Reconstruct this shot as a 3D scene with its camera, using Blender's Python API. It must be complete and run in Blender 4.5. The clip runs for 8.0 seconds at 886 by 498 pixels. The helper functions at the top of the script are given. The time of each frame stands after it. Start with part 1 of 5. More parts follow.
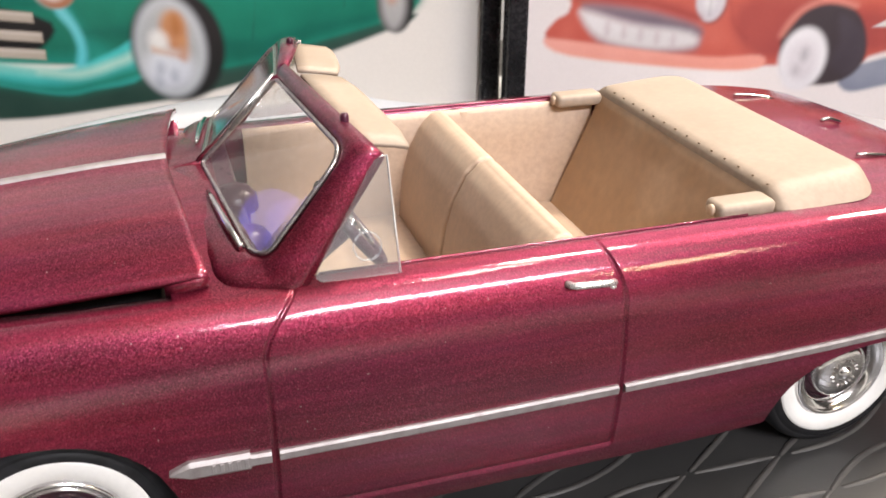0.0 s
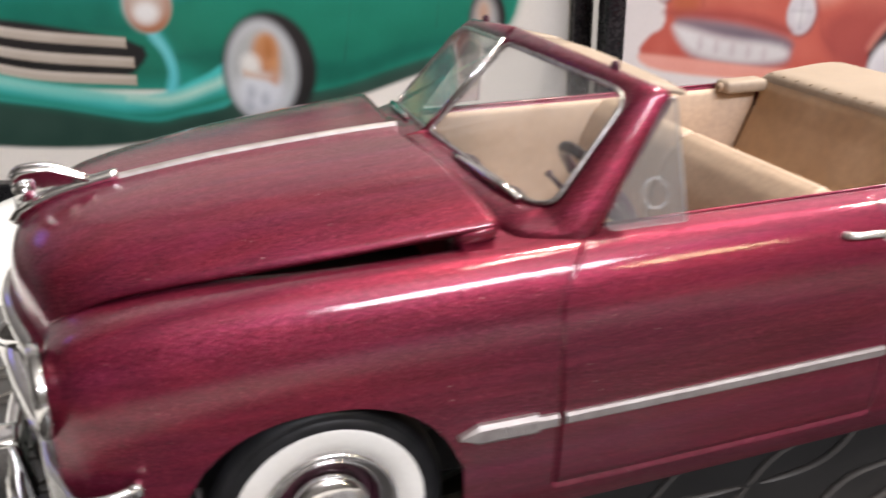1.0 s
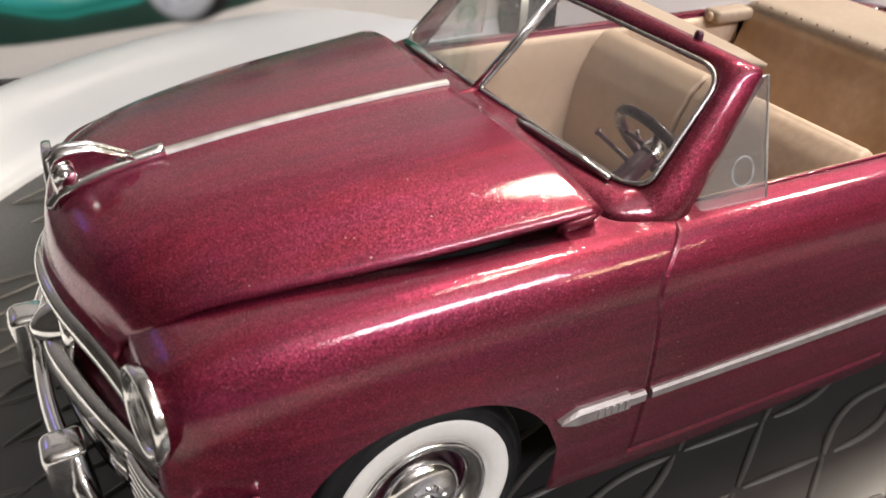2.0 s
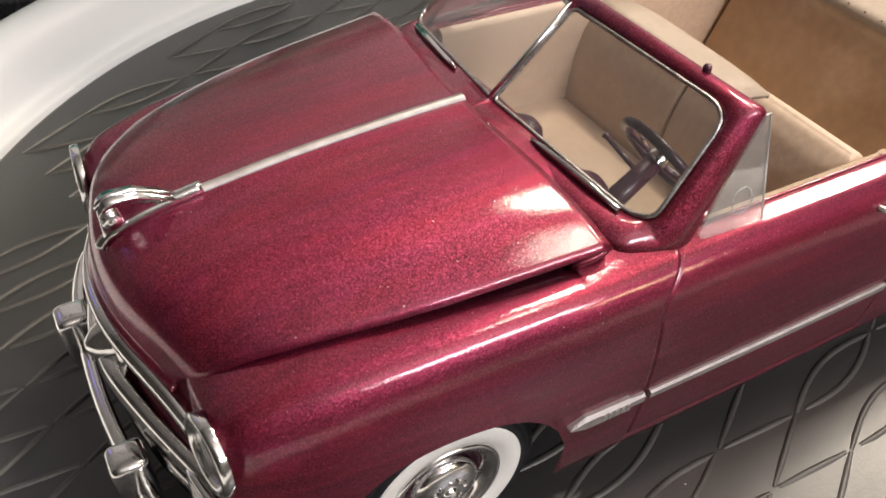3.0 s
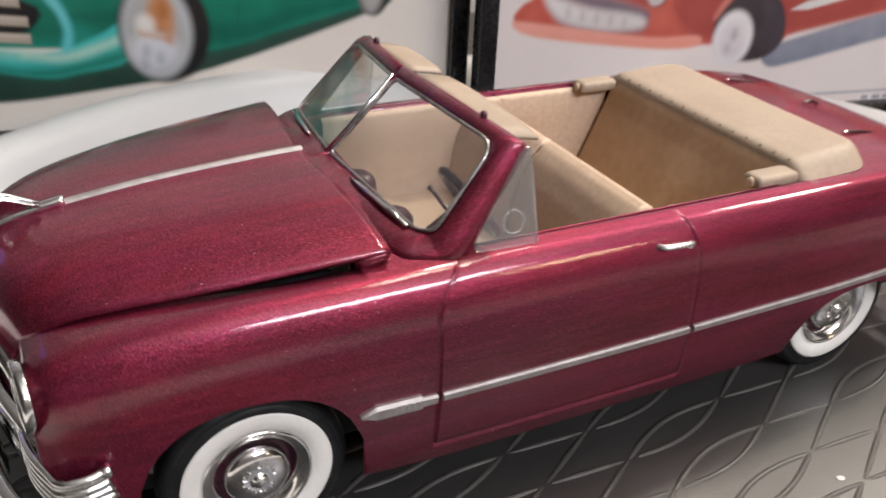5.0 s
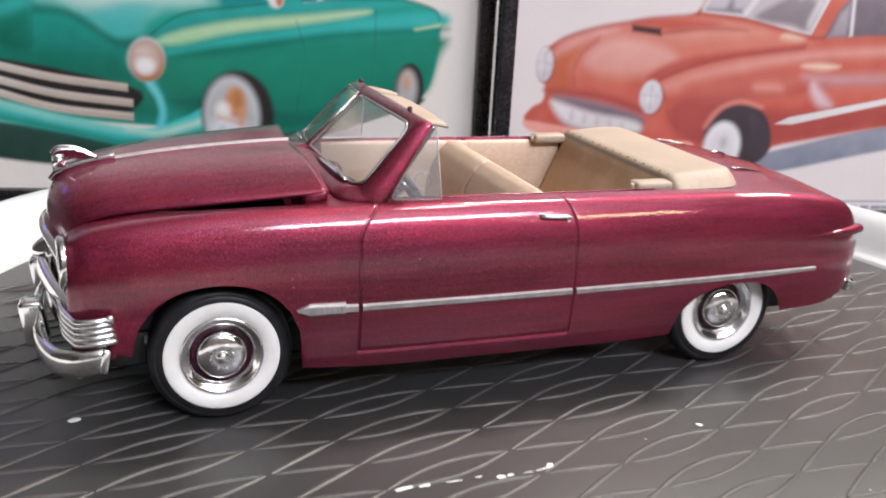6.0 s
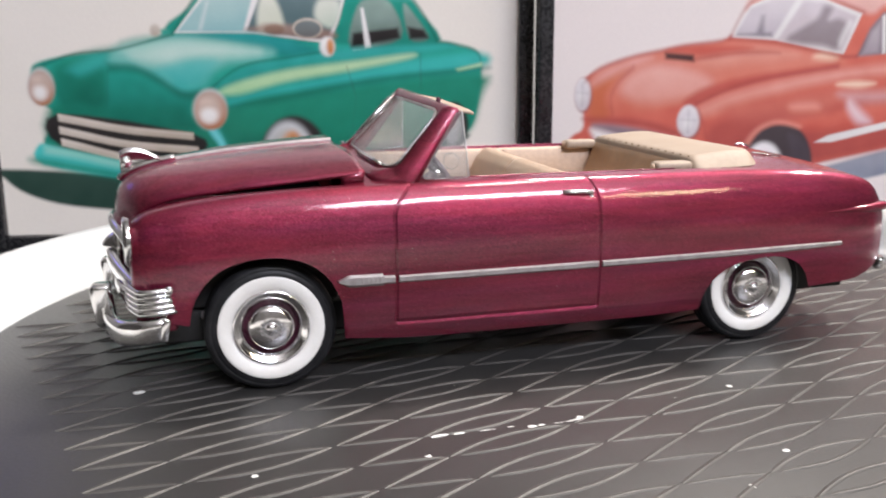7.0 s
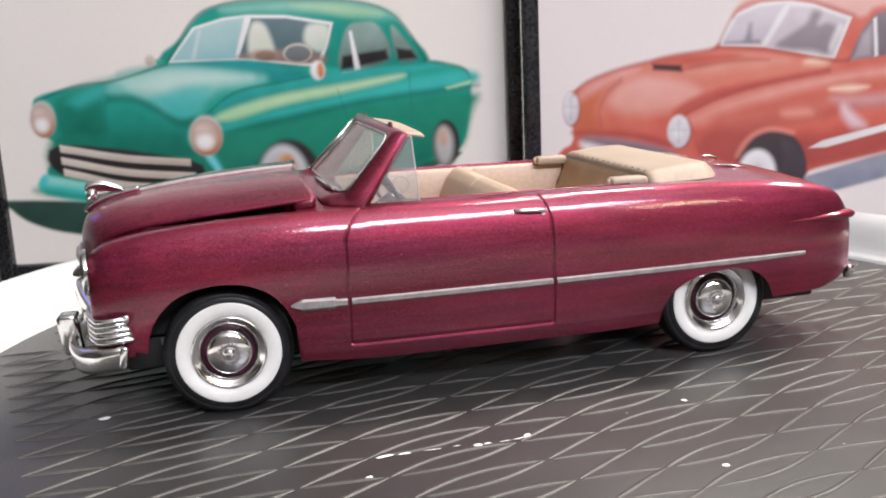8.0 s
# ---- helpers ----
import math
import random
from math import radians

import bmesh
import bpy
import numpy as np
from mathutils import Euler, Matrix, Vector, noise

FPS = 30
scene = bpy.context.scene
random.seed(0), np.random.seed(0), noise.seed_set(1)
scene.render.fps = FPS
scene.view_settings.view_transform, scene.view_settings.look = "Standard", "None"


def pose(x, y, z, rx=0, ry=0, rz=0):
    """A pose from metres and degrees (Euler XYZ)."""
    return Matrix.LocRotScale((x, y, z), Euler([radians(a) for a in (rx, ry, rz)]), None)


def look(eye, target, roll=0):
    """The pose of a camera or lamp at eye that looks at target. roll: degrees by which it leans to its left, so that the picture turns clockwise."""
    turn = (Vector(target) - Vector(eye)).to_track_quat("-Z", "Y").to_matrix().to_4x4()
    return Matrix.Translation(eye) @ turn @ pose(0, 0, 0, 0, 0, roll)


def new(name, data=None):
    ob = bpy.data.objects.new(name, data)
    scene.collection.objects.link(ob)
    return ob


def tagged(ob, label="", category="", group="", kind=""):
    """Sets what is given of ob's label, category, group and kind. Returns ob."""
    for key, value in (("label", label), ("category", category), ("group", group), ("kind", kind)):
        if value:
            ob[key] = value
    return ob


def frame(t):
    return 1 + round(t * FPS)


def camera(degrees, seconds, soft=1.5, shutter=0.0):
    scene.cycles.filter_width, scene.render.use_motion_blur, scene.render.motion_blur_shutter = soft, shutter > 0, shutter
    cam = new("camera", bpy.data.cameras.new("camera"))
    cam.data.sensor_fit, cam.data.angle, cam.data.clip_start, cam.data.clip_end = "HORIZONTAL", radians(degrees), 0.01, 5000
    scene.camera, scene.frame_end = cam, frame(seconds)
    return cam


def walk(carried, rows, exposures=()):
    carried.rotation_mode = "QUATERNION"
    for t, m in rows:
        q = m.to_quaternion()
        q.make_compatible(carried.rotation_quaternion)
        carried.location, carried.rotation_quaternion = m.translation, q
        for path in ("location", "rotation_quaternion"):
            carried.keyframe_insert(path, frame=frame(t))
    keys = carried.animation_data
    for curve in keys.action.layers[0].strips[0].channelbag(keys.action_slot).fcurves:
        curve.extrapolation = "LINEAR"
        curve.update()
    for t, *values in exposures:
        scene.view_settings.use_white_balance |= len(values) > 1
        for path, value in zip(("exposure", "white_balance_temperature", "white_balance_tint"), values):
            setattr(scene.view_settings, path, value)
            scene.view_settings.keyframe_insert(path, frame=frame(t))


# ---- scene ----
# A 1:25 model car on a round tray in front of two framed pictures. Lengths are in full-size car metres times U.
U = 0.04

# seconds, eye (car metres), yaw, pitch, roll in degrees
PATH = (
    (0, -0.9961, -3.1357, 2.3799, -18.142, -26.498, 0.356),
    (0.5, -1.0872, -3.2351, 2.4098, -18.026, -27.080, 0.575),
    (0.8, -1.6133, -3.0026, 2.0911, -19.535, -24.036, -0.147),
    (1, -1.8378, -2.8728, 2.0321, -19.456, -22.531, -0.531),
    (1.2, -2.0609, -2.7230, 1.8961, -21.866, -21.665, 0.740),
    (1.5, -2.2993, -2.5300, 2.0272, -26.108, -23.333, 2.183),
    (1.7, -2.3684, -2.4639, 2.0849, -28.799, -25.709, 3.101),
    (2.8, -2.3725, -2.1750, 2.8729, -32.596, -41.687, 4.480),
    (3, -2.4297, -2.1557, 2.8535, -33.149, -41.316, 4.540),
    (3.5, -2.4324, -2.1845, 2.8404, -32.993, -41.338, 4.091),
    (4, -2.3784, -2.2658, 2.8888, -32.302, -41.256, 3.657),
    (4.3, -2.3057, -2.3815, 2.8254, -32.079, -41.117, 3.742),
    (4.5, -2.1878, -2.5677, 2.7291, -31.033, -37.605, 4.110),
    (4.7, -2.1284, -2.8009, 2.6944, -30.224, -33.357, 3.717),
    (5.8, -1.8391, -4.6375, 2.3719, -20.318, -19.875, 2.756),
    (6, -1.8426, -4.9196, 2.2593, -20.022, -17.987, 3.050),
    (6.2, -1.8478, -5.1541, 2.1315, -19.510, -17.019, 2.239),
    (6.5, -1.7920, -5.4126, 1.8228, -18.926, -14.714, 0.908),
    (6.8, -1.7480, -5.4469, 1.7967, -17.183, -13.653, 0.164),
    (7, -1.7811, -5.4357, 1.7908, -15.296, -12.609, -0.388),
    (7.5, -1.5828, -5.4977, 1.8858, -13.581, -12.089, -1.688),
    (8, -1.3265, -5.6164, 1.8446, -12.644, -11.787, -2.564),
)
cam = camera(52.0, 8.0, soft=1.6, shutter=0.45)
cam.data.dof.use_dof, cam.data.dof.focus_distance, cam.data.dof.aperture_fstop = True, 0.135, 85.0


def eye_pose(x, y, z, yaw, pitch, roll):
    """The camera's pose from its eye, its heading and its tilt."""
    return pose(x * U, y * U, z * U, 0, 0, yaw) @ pose(0, 0, 0, 90 + pitch) @ pose(0, 0, 0, 0, 0, roll)


walk(cam, [(t, eye_pose(*row)) for t, *row in PATH], exposures=((0, 0.58, 7150, 10), (0.5, 0.32, 7150, 10), (1, 0.34, 7150, 10), (1.7, 0.16, 7300, 10), (2.8, 0.05, 7450, 10), (4.3, 0.02, 7450, 10), (4.7, -0.10, 7350, 10), (5.8, 0.32, 6650, 10), (8, 0.36, 6750, 10)))

# ---- light: a lit room ----
world = bpy.data.worlds.new("world")
scene.world = world
world.use_nodes = True
world.node_tree.nodes["Background"].inputs["Color"].default_value = (0.75, 0.72, 0.70, 1)
world.node_tree.nodes["Background"].inputs["Strength"].default_value = 0.25


def area_lamp(name, eye, target, sx, sy, watts, colour):
    data = bpy.data.lights.new(name, "AREA")
    data.shape, data.size, data.size_y, data.energy, data.color = "RECTANGLE", sx, sy, watts, colour
    ob = new(name, data)
    ob.matrix_world = look(eye, target)
    return data


area_lamp("ceiling_lamp", (0.44, 0.26, 0.98), (0.0, 0.0, 0), 0.15, 0.06, 7.6, (1.0, 0.94, 0.88))
area_lamp("ceiling_lamp", (0.32, -0.12, 1.02), (0.0, 0.0, 0), 0.26, 0.04, 2.2, (1.0, 0.94, 0.88))
area_lamp("ceiling_lamp", (1.05, 0.15, 1.00), (0.1, 0.0, 0), 0.22, 0.06, 12, (1.0, 0.94, 0.88))
area_lamp("ceiling_lamp", (0.34, -1.30, 0.92), (0.0, 0.0, 0.05), 0.72, 0.13, 19, (0.80, 0.84, 1.0))
area_lamp("warm_lamp", (0.78, -1.18, 0.58), (0.0, 0.0, 0.05), 0.24, 0.035, 1.6, (1.0, 0.80, 0.52))
# added unseen fill: washes the ceiling so soft light bounces back down
area_lamp("ceiling_wash_fill", (0.50, -1.40, 0.95), (0.50, -1.35, 2.0), 1.2, 0.6, 55, (0.96, 0.95, 1.0))
area_lamp("led_lamp", (-0.205, 0.17, 0.125), (0, 0, 0.05), 0.052, 0.036, 0.006, (0.16, 0.14, 1.0)).shape = "ELLIPSE"


# ---- materials ----
def material(name, colour, rough=0.5, metal=0.0, **more):
    m = bpy.data.materials.new(name)
    m.use_nodes = True
    b = m.node_tree.nodes["Principled BSDF"]
    b.inputs["Base Color"].default_value = (*colour, 1)
    b.inputs["Roughness"].default_value = rough
    b.inputs["Metallic"].default_value = metal
    for key, value in more.items():
        b.inputs[key.replace("_", " ")].default_value = value
    return m


def nodes_of(m):
    return m.node_tree.nodes, m.node_tree.links, m.node_tree.nodes["Principled BSDF"]


def texture(m, kind, scale, stretch=(1, 1, 1), detail=3.0, rough=0.55):
    """A noise or cell texture in metres on the object, with its own stretch; gives the node."""
    ns, ls, _ = nodes_of(m)
    place, mapping, tex = ns.new("ShaderNodeTexCoord"), ns.new("ShaderNodeMapping"), ns.new(kind)
    mapping.inputs["Scale"].default_value = stretch
    ls.new(place.outputs["Object"], mapping.inputs["Vector"])
    ls.new(mapping.outputs["Vector"], tex.inputs["Vector"])
    tex.inputs["Scale"].default_value = scale
    if kind == "ShaderNodeTexNoise":
        tex.inputs["Detail"].default_value, tex.inputs["Roughness"].default_value = detail, rough
    return tex


def ramp(m, source, low, high, a=0.35, b=0.65):
    """A ramp between two colours (or grey values) by a texture's value."""
    ns, ls, _ = nodes_of(m)
    r = ns.new("ShaderNodeValToRGB")
    r.color_ramp.elements[0].position, r.color_ramp.elements[1].position = a, b
    for e, c in zip(r.color_ramp.elements, (low, high)):
        e.color = (*c, 1) if isinstance(c, tuple) else (c, c, c, 1)
    ls.new(source, r.inputs["Fac"])
    return r.outputs["Color"]


def mixed(m, fac, a, b, kind="MIX"):
    ns, ls, _ = nodes_of(m)
    n = ns.new("ShaderNodeMix")
    n.data_type, n.blend_type = "RGBA", kind
    for value, sock in ((fac, n.inputs[0]), (a, n.inputs[6]), (b, n.inputs[7])):
        if isinstance(value, (int, float)):
            sock.default_value = value
        elif isinstance(value, tuple):
            sock.default_value = (*value, 1)
        else:
            ls.new(value, sock)
    return n.outputs[2]


def bumped(m, source, strength, distance, sock="Normal"):
    ns, ls, b = nodes_of(m)
    n = ns.new("ShaderNodeBump")
    n.inputs["Strength"].default_value, n.inputs["Distance"].default_value = strength, distance
    ls.new(source, n.inputs["Height"])
    ls.new(n.outputs["Normal"], b.inputs[sock])


def speckled(name, low, high, scale, rough=(0.4, 0.6), bump=0.0, metal=0.0, stretch=(1, 1, 1), grain=None, shade=0.86, **more):
    """A surface with mottling at one scale and finer grain at another."""
    m = material(name, high, rough[0], metal, **more)
    ns, ls, b = nodes_of(m)
    wide = texture(m, "ShaderNodeTexNoise", scale, stretch)
    fine = texture(m, "ShaderNodeTexNoise", grain or scale * 14, stretch, 4.0)
    colour = ramp(m, wide.outputs["Fac"], low, high)
    shade = ramp(m, fine.outputs["Fac"], shade, 1.0)
    ls.new(mixed(m, 1.0, colour, shade, "MULTIPLY"), b.inputs["Base Color"])
    ls.new(ramp(m, fine.outputs["Fac"], rough[0], rough[1]), b.inputs["Roughness"])
    if bump:
        bumped(m, fine.outputs["Fac"], bump, 0.0003)
    return m


def lacquer(name, deep, bright):
    """Metallic flake under a hand-brushed clear coat."""
    m = material(name, bright, 0.44, 0.70, Coat_Weight=1.0, Coat_Roughness=0.055, Coat_IOR=1.45,
                 Specular_IOR_Level=0.62, Specular_Tint=(0.80, 0.50, 0.66, 1))
    ns, ls, b = nodes_of(m)
    wide = texture(m, "ShaderNodeTexNoise", 60, (0.35, 1, 1.4))
    streak = texture(m, "ShaderNodeTexNoise", 700, (0.06, 1, 1), 5.0)
    colour = mixed(m, 0.45, ramp(m, wide.outputs["Fac"], deep, bright), ramp(m, streak.outputs["Fac"], deep, bright))
    tint = texture(m, "ShaderNodeTexNoise", 260, (0.08, 1, 1), 3.0)
    colour = mixed(m, 1.0, colour, ramp(m, tint.outputs["Fac"], (1.0, 1.0, 1.0), (0.95, 1.15, 1.50), 0.38, 0.66), "MULTIPLY")
    dust = texture(m, "ShaderNodeTexNoise", 2400, detail=0.0)
    colour = mixed(m, ramp(m, dust.outputs["Fac"], 0.0, 0.5, 0.865, 0.90), colour, (0.55, 0.42, 0.42))
    flake = texture(m, "ShaderNodeTexVoronoi", 8500)
    grain = texture(m, "ShaderNodeTexNoise", 5200, detail=2.0)
    colour = mixed(m, ramp(m, grain.outputs["Fac"], 0.0, 0.24, 0.52, 0.66), colour, (0.55, 0.10, 0.17))
    ls.new(mixed(m, 1.0, colour, ramp(m, flake.outputs["Color"], 0.60, 1.32, 0.1, 0.9), "MULTIPLY"), b.inputs["Base Color"])
    geo = ns.new("ShaderNodeNewGeometry")
    sub, mul, add = (ns.new("ShaderNodeVectorMath") for _ in range(3))
    sub.operation, mul.operation, add.operation = "SUBTRACT", "SCALE", "ADD"
    unit = ns.new("ShaderNodeVectorMath")
    unit.operation = "NORMALIZE"
    sub.inputs[1].default_value = (0.5, 0.5, 0.5)
    mul.inputs["Scale"].default_value = 0.22
    ls.new(flake.outputs["Color"], sub.inputs[0])
    ls.new(sub.outputs[0], mul.inputs[0])
    ls.new(mul.outputs[0], add.inputs[0])
    ls.new(geo.outputs["Normal"], add.inputs[1])
    ls.new(add.outputs[0], unit.inputs[0])
    ls.new(unit.outputs[0], b.inputs["Normal"])
    bumped(m, grain.outputs["Fac"], 0.22, 0.00005, "Coat Normal")
    return m


PAINT = lacquer("maroon_lacquer", (0.100, 0.0060, 0.0145), (0.245, 0.0165, 0.040))
CHROME = speckled("chrome_plating", (0.69, 0.68, 0.67), (0.84, 0.83, 0.83), 180, (0.07, 0.17), 0.05, 1.0)
HUB_CHROME = speckled("satin_chrome", (0.82, 0.80, 0.80), (0.95, 0.94, 0.95), 180, (0.07, 0.14), 0.03, 1.0)
DULL_CHROME = speckled("foil_trim", (0.34, 0.305, 0.30), (0.43, 0.40, 0.395), 500, (0.48, 0.60), 0.05, 0.7)
TRIM = speckled("bright_foil", (0.34, 0.32, 0.31), (0.55, 0.52, 0.51), 500, (0.22, 0.36), 0.06, 0.95)
SILVER = speckled("silver_foil", (0.70, 0.68, 0.66), (0.84, 0.82, 0.80), 400, (0.22, 0.36), 0.05, 0.8)
TAN = speckled("tan_plastic", (0.51, 0.370, 0.268), (0.56, 0.412, 0.304), 60, (0.40, 0.55), 0.03)
SCUFFED_TAN = speckled("scuffed_tan_plastic", (0.40, 0.255, 0.150), (0.57, 0.410, 0.275), 36, (0.36, 0.52), 0.03)
BOOT_TAN = speckled("tan_cover", (0.345, 0.267, 0.203), (0.38, 0.298, 0.23), 70, (0.50, 0.65), 0.05)
SNAP = material("brown_snap", (0.20, 0.135, 0.085), 0.5)
RUBBER = speckled("tyre_rubber", (0.008, 0.008, 0.009), (0.016, 0.016, 0.018), 300, (0.38, 0.55), 0.04, Specular_IOR_Level=0.25)
WHITEWALL = speckled("whitewall_vinyl", (0.73, 0.71, 0.67), (0.79, 0.78, 0.75), 120, (0.45, 0.6), 0.02, shade=0.96)
DARK = speckled("black_underside", (0.006, 0.006, 0.006), (0.014, 0.014, 0.014), 200, (0.6, 0.75))
MAT = speckled("grey_rubber", (0.027, 0.0263, 0.0257), (0.038, 0.037, 0.0363), 22, (0.33, 0.43), 0.10, grain=1500, Specular_IOR_Level=0.60)
# a lighter grey than the mat, for its ribs and raised bars
RIB = speckled("lighter_grey_rubber", (0.046, 0.043, 0.041), (0.068, 0.064, 0.060), 60, (0.40, 0.50), 0.08, grain=1500, Specular_IOR_Level=0.5)
CEILING = speckled("ceiling_paint", (0.40, 0.39, 0.38), (0.45, 0.44, 0.43), 5, (0.7, 0.85))
WHITE = speckled("white_plastic", (0.53, 0.54, 0.54), (0.57, 0.58, 0.58), 8, (0.30, 0.32), 0.0, grain=30, shade=0.98)
PLUM = speckled("plum_plastic", (0.035, 0.006, 0.015), (0.07, 0.012, 0.03), 90, (0.25, 0.4))
PAPER = speckled("print_paper", (0.69, 0.66, 0.63), (0.77, 0.75, 0.72), 9, (0.30, 0.42), 0.01)
BLACK = speckled("black_frame", (0.008, 0.008, 0.009), (0.02, 0.02, 0.022), 60, (0.2, 0.35), 0.02)
TABLE = speckled("dark_table", (0.018, 0.017, 0.016), (0.035, 0.032, 0.03), 12, (0.4, 0.6), 0.02)
# dark tone for unseen side walls, so the lacquer and chrome reflect less
UNSEEN_DARK_WALL = speckled("unseen_dark_wall", (0.085, 0.080, 0.076), (0.11, 0.104, 0.10), 5, (0.7, 0.85), 0.02)
WALL = speckled("wall_paint", (0.42, 0.41, 0.40), (0.48, 0.47, 0.46), 5, (0.7, 0.85), 0.02)
CHALK = speckled("scuff_white", (0.70, 0.70, 0.68), (0.82, 0.82, 0.80), 400, (0.6, 0.8))

FROST = material("frosted_edge", (0.85, 0.86, 0.85), 0.35, 0.0, Transmission_Weight=0.5)


def clear_sheet(name, haze=0.0, gleam=0.05):
    """Thin clear plastic: it lets light straight through and gleams by its index of refraction."""
    m = bpy.data.materials.new(name)
    m.use_nodes = True
    ns, ls = m.node_tree.nodes, m.node_tree.links
    ns.remove(ns["Principled BSDF"])
    see, shine, mix, edge = (ns.new(k) for k in ("ShaderNodeBsdfTransparent", "ShaderNodeBsdfGlossy", "ShaderNodeMixShader", "ShaderNodeLayerWeight"))
    see.inputs["Color"].default_value = (0.955, 0.96, 0.955, 1)
    shine.inputs["Roughness"].default_value = 0.03
    power, gain = ns.new("ShaderNodeMath"), ns.new("ShaderNodeMath")
    edge.inputs["Blend"].default_value = 0.5
    power.operation, power.inputs[1].default_value = "POWER", 4.0
    gain.operation, gain.inputs[1].default_value, gain.inputs[2].default_value = "MULTIPLY_ADD", 0.95 - gleam, gleam
    ls.new(edge.outputs["Facing"], power.inputs[0])
    ls.new(power.outputs[0], gain.inputs[0])
    ls.new(gain.outputs[0], mix.inputs[0])
    ls.new(see.outputs[0], mix.inputs[1])
    ls.new(shine.outputs[0], mix.inputs[2])
    milk_sheen, over = ns.new("ShaderNodeBsdfDiffuse"), ns.new("ShaderNodeMixShader")
    milk_sheen.inputs["Color"].default_value = (0.76, 0.80, 0.84, 1)
    over.inputs[0].default_value = haze
    ls.new(mix.outputs[0], over.inputs[1])
    ls.new(milk_sheen.outputs[0], over.inputs[2])
    ls.new(over.outputs[0], ns["Material Output"].inputs["Surface"])
    return m


GLASS = clear_sheet("clear_acetate", 0.02, 0.08)
# quarter light: slight frosting, plus a pale film painted in for its reflections
HAZY_SHEEN = clear_sheet("hazy_sheen_acetate", 0.065, 0.20)
RING = clear_sheet("moulded_acetate", 0.18)


# ---- building helpers ----
def bm_new():
    return bmesh.new()


def part(name, bm, mat, parent=None, label="", smooth=True):
    """Links a bmesh, given in car metres, as one mesh object under its thing."""
    bmesh.ops.scale(bm, vec=(U, U, U), verts=bm.verts)
    data = bpy.data.meshes.new(name)
    bm.to_mesh(data)
    bm.free()
    for p in data.polygons:
        p.use_smooth = smooth
    data.materials.append(mat)
    ob = new(name, data)
    if parent:
        ob.parent = parent
    if label:
        ob["label"] = label
    return ob


def thing(name, label, category, **more):
    return tagged(new(name), label, category, **more)


def curve1(table):
    """A smooth function through (x, value) pairs."""
    xs, vs = [float(a) for a, _ in table], [float(b) for _, b in table]
    n = len(xs)
    d = [(vs[i + 1] - vs[i]) / (xs[i + 1] - xs[i]) for i in range(n - 1)]
    m = [d[0]] + [0 if d[i - 1] * d[i] <= 0 else 2 * d[i - 1] * d[i] / (d[i - 1] + d[i]) for i in range(1, n - 1)] + [d[-1]]

    def f(x):
        if x <= xs[0]:
            return vs[0]
        if x >= xs[-1]:
            return vs[-1]
        i = max(k for k in range(n - 1) if xs[k] <= x)
        h = xs[i + 1] - xs[i]
        t = (x - xs[i]) / h
        return (vs[i] * (1 + 2 * t) * (1 - t) ** 2 + m[i] * h * t * (1 - t) ** 2
                + vs[i + 1] * t * t * (3 - 2 * t) + m[i + 1] * h * t * t * (t - 1))
    return f


def grid_faces(bm, rows, close=False):
    """Quads over a grid of places (rows of equal length)."""
    vs = [[bm.verts.new(p) for p in row] for row in rows]
    for a, b in zip(vs, vs[1:]):
        for i in range(len(a) - (0 if close else 1)):
            j = (i + 1) % len(a)
            bm.faces.new((a[i], a[j], b[j], b[i]))
    return vs


def box(bm, x0, x1, y0, y1, z0, z1, bevel=0.0, seg=2, turn=None):
    made = bmesh.ops.create_cube(bm, size=1.0)["verts"]
    for v in made:
        v.co = Vector(((x0 + x1) / 2 + v.co.x * (x1 - x0), (y0 + y1) / 2 + v.co.y * (y1 - y0), (z0 + z1) / 2 + v.co.z * (z1 - z0)))
    if turn:
        bmesh.ops.transform(bm, matrix=turn, verts=made)
    if bevel:
        edges = {e for v in made for e in v.link_edges}
        bmesh.ops.bevel(bm, geom=list(edges), offset=bevel, segments=seg, profile=0.5, affect="EDGES")
    return bm


def lathe(bm, profile, steps=48, matrix=None):
    """Turns (radius, height) pairs round the z axis."""
    rows = []
    for k in range(steps):
        a = 2 * math.pi * k / steps
        rows.append([Vector((r * math.cos(a), r * math.sin(a), h)) for r, h in profile])
    if matrix:
        rows = [[matrix @ p for p in row] for row in rows]
    rows.append(rows[0])
    grid_faces(bm, rows)
    bmesh.ops.remove_doubles(bm, verts=bm.verts, dist=1e-5)
    return bm


def tube(bm, path, radius, sides=10, cap=True, flat=1.0):
    """A round bar along a path of places; radius may be one per place."""
    path = [Vector(p) for p in path]
    rows = []
    for i, p in enumerate(path):
        d = (path[min(i + 1, len(path) - 1)] - path[max(i - 1, 0)]).normalized()
        up = Vector((0, 0, 1)) if abs(d.z) < 0.9 else Vector((0, 1, 0))
        a = d.cross(up).normalized()
        b = a.cross(d)
        r = radius[i] if isinstance(radius, (list, tuple)) else radius
        rows.append([p + r * (math.cos(2 * math.pi * k / sides) * a + flat * math.sin(2 * math.pi * k / sides) * b) for k in range(sides)])
    vs = grid_faces(bm, rows, close=True)
    if cap:
        bm.faces.new(vs[0][::-1])
        bm.faces.new(vs[-1])
    return bm


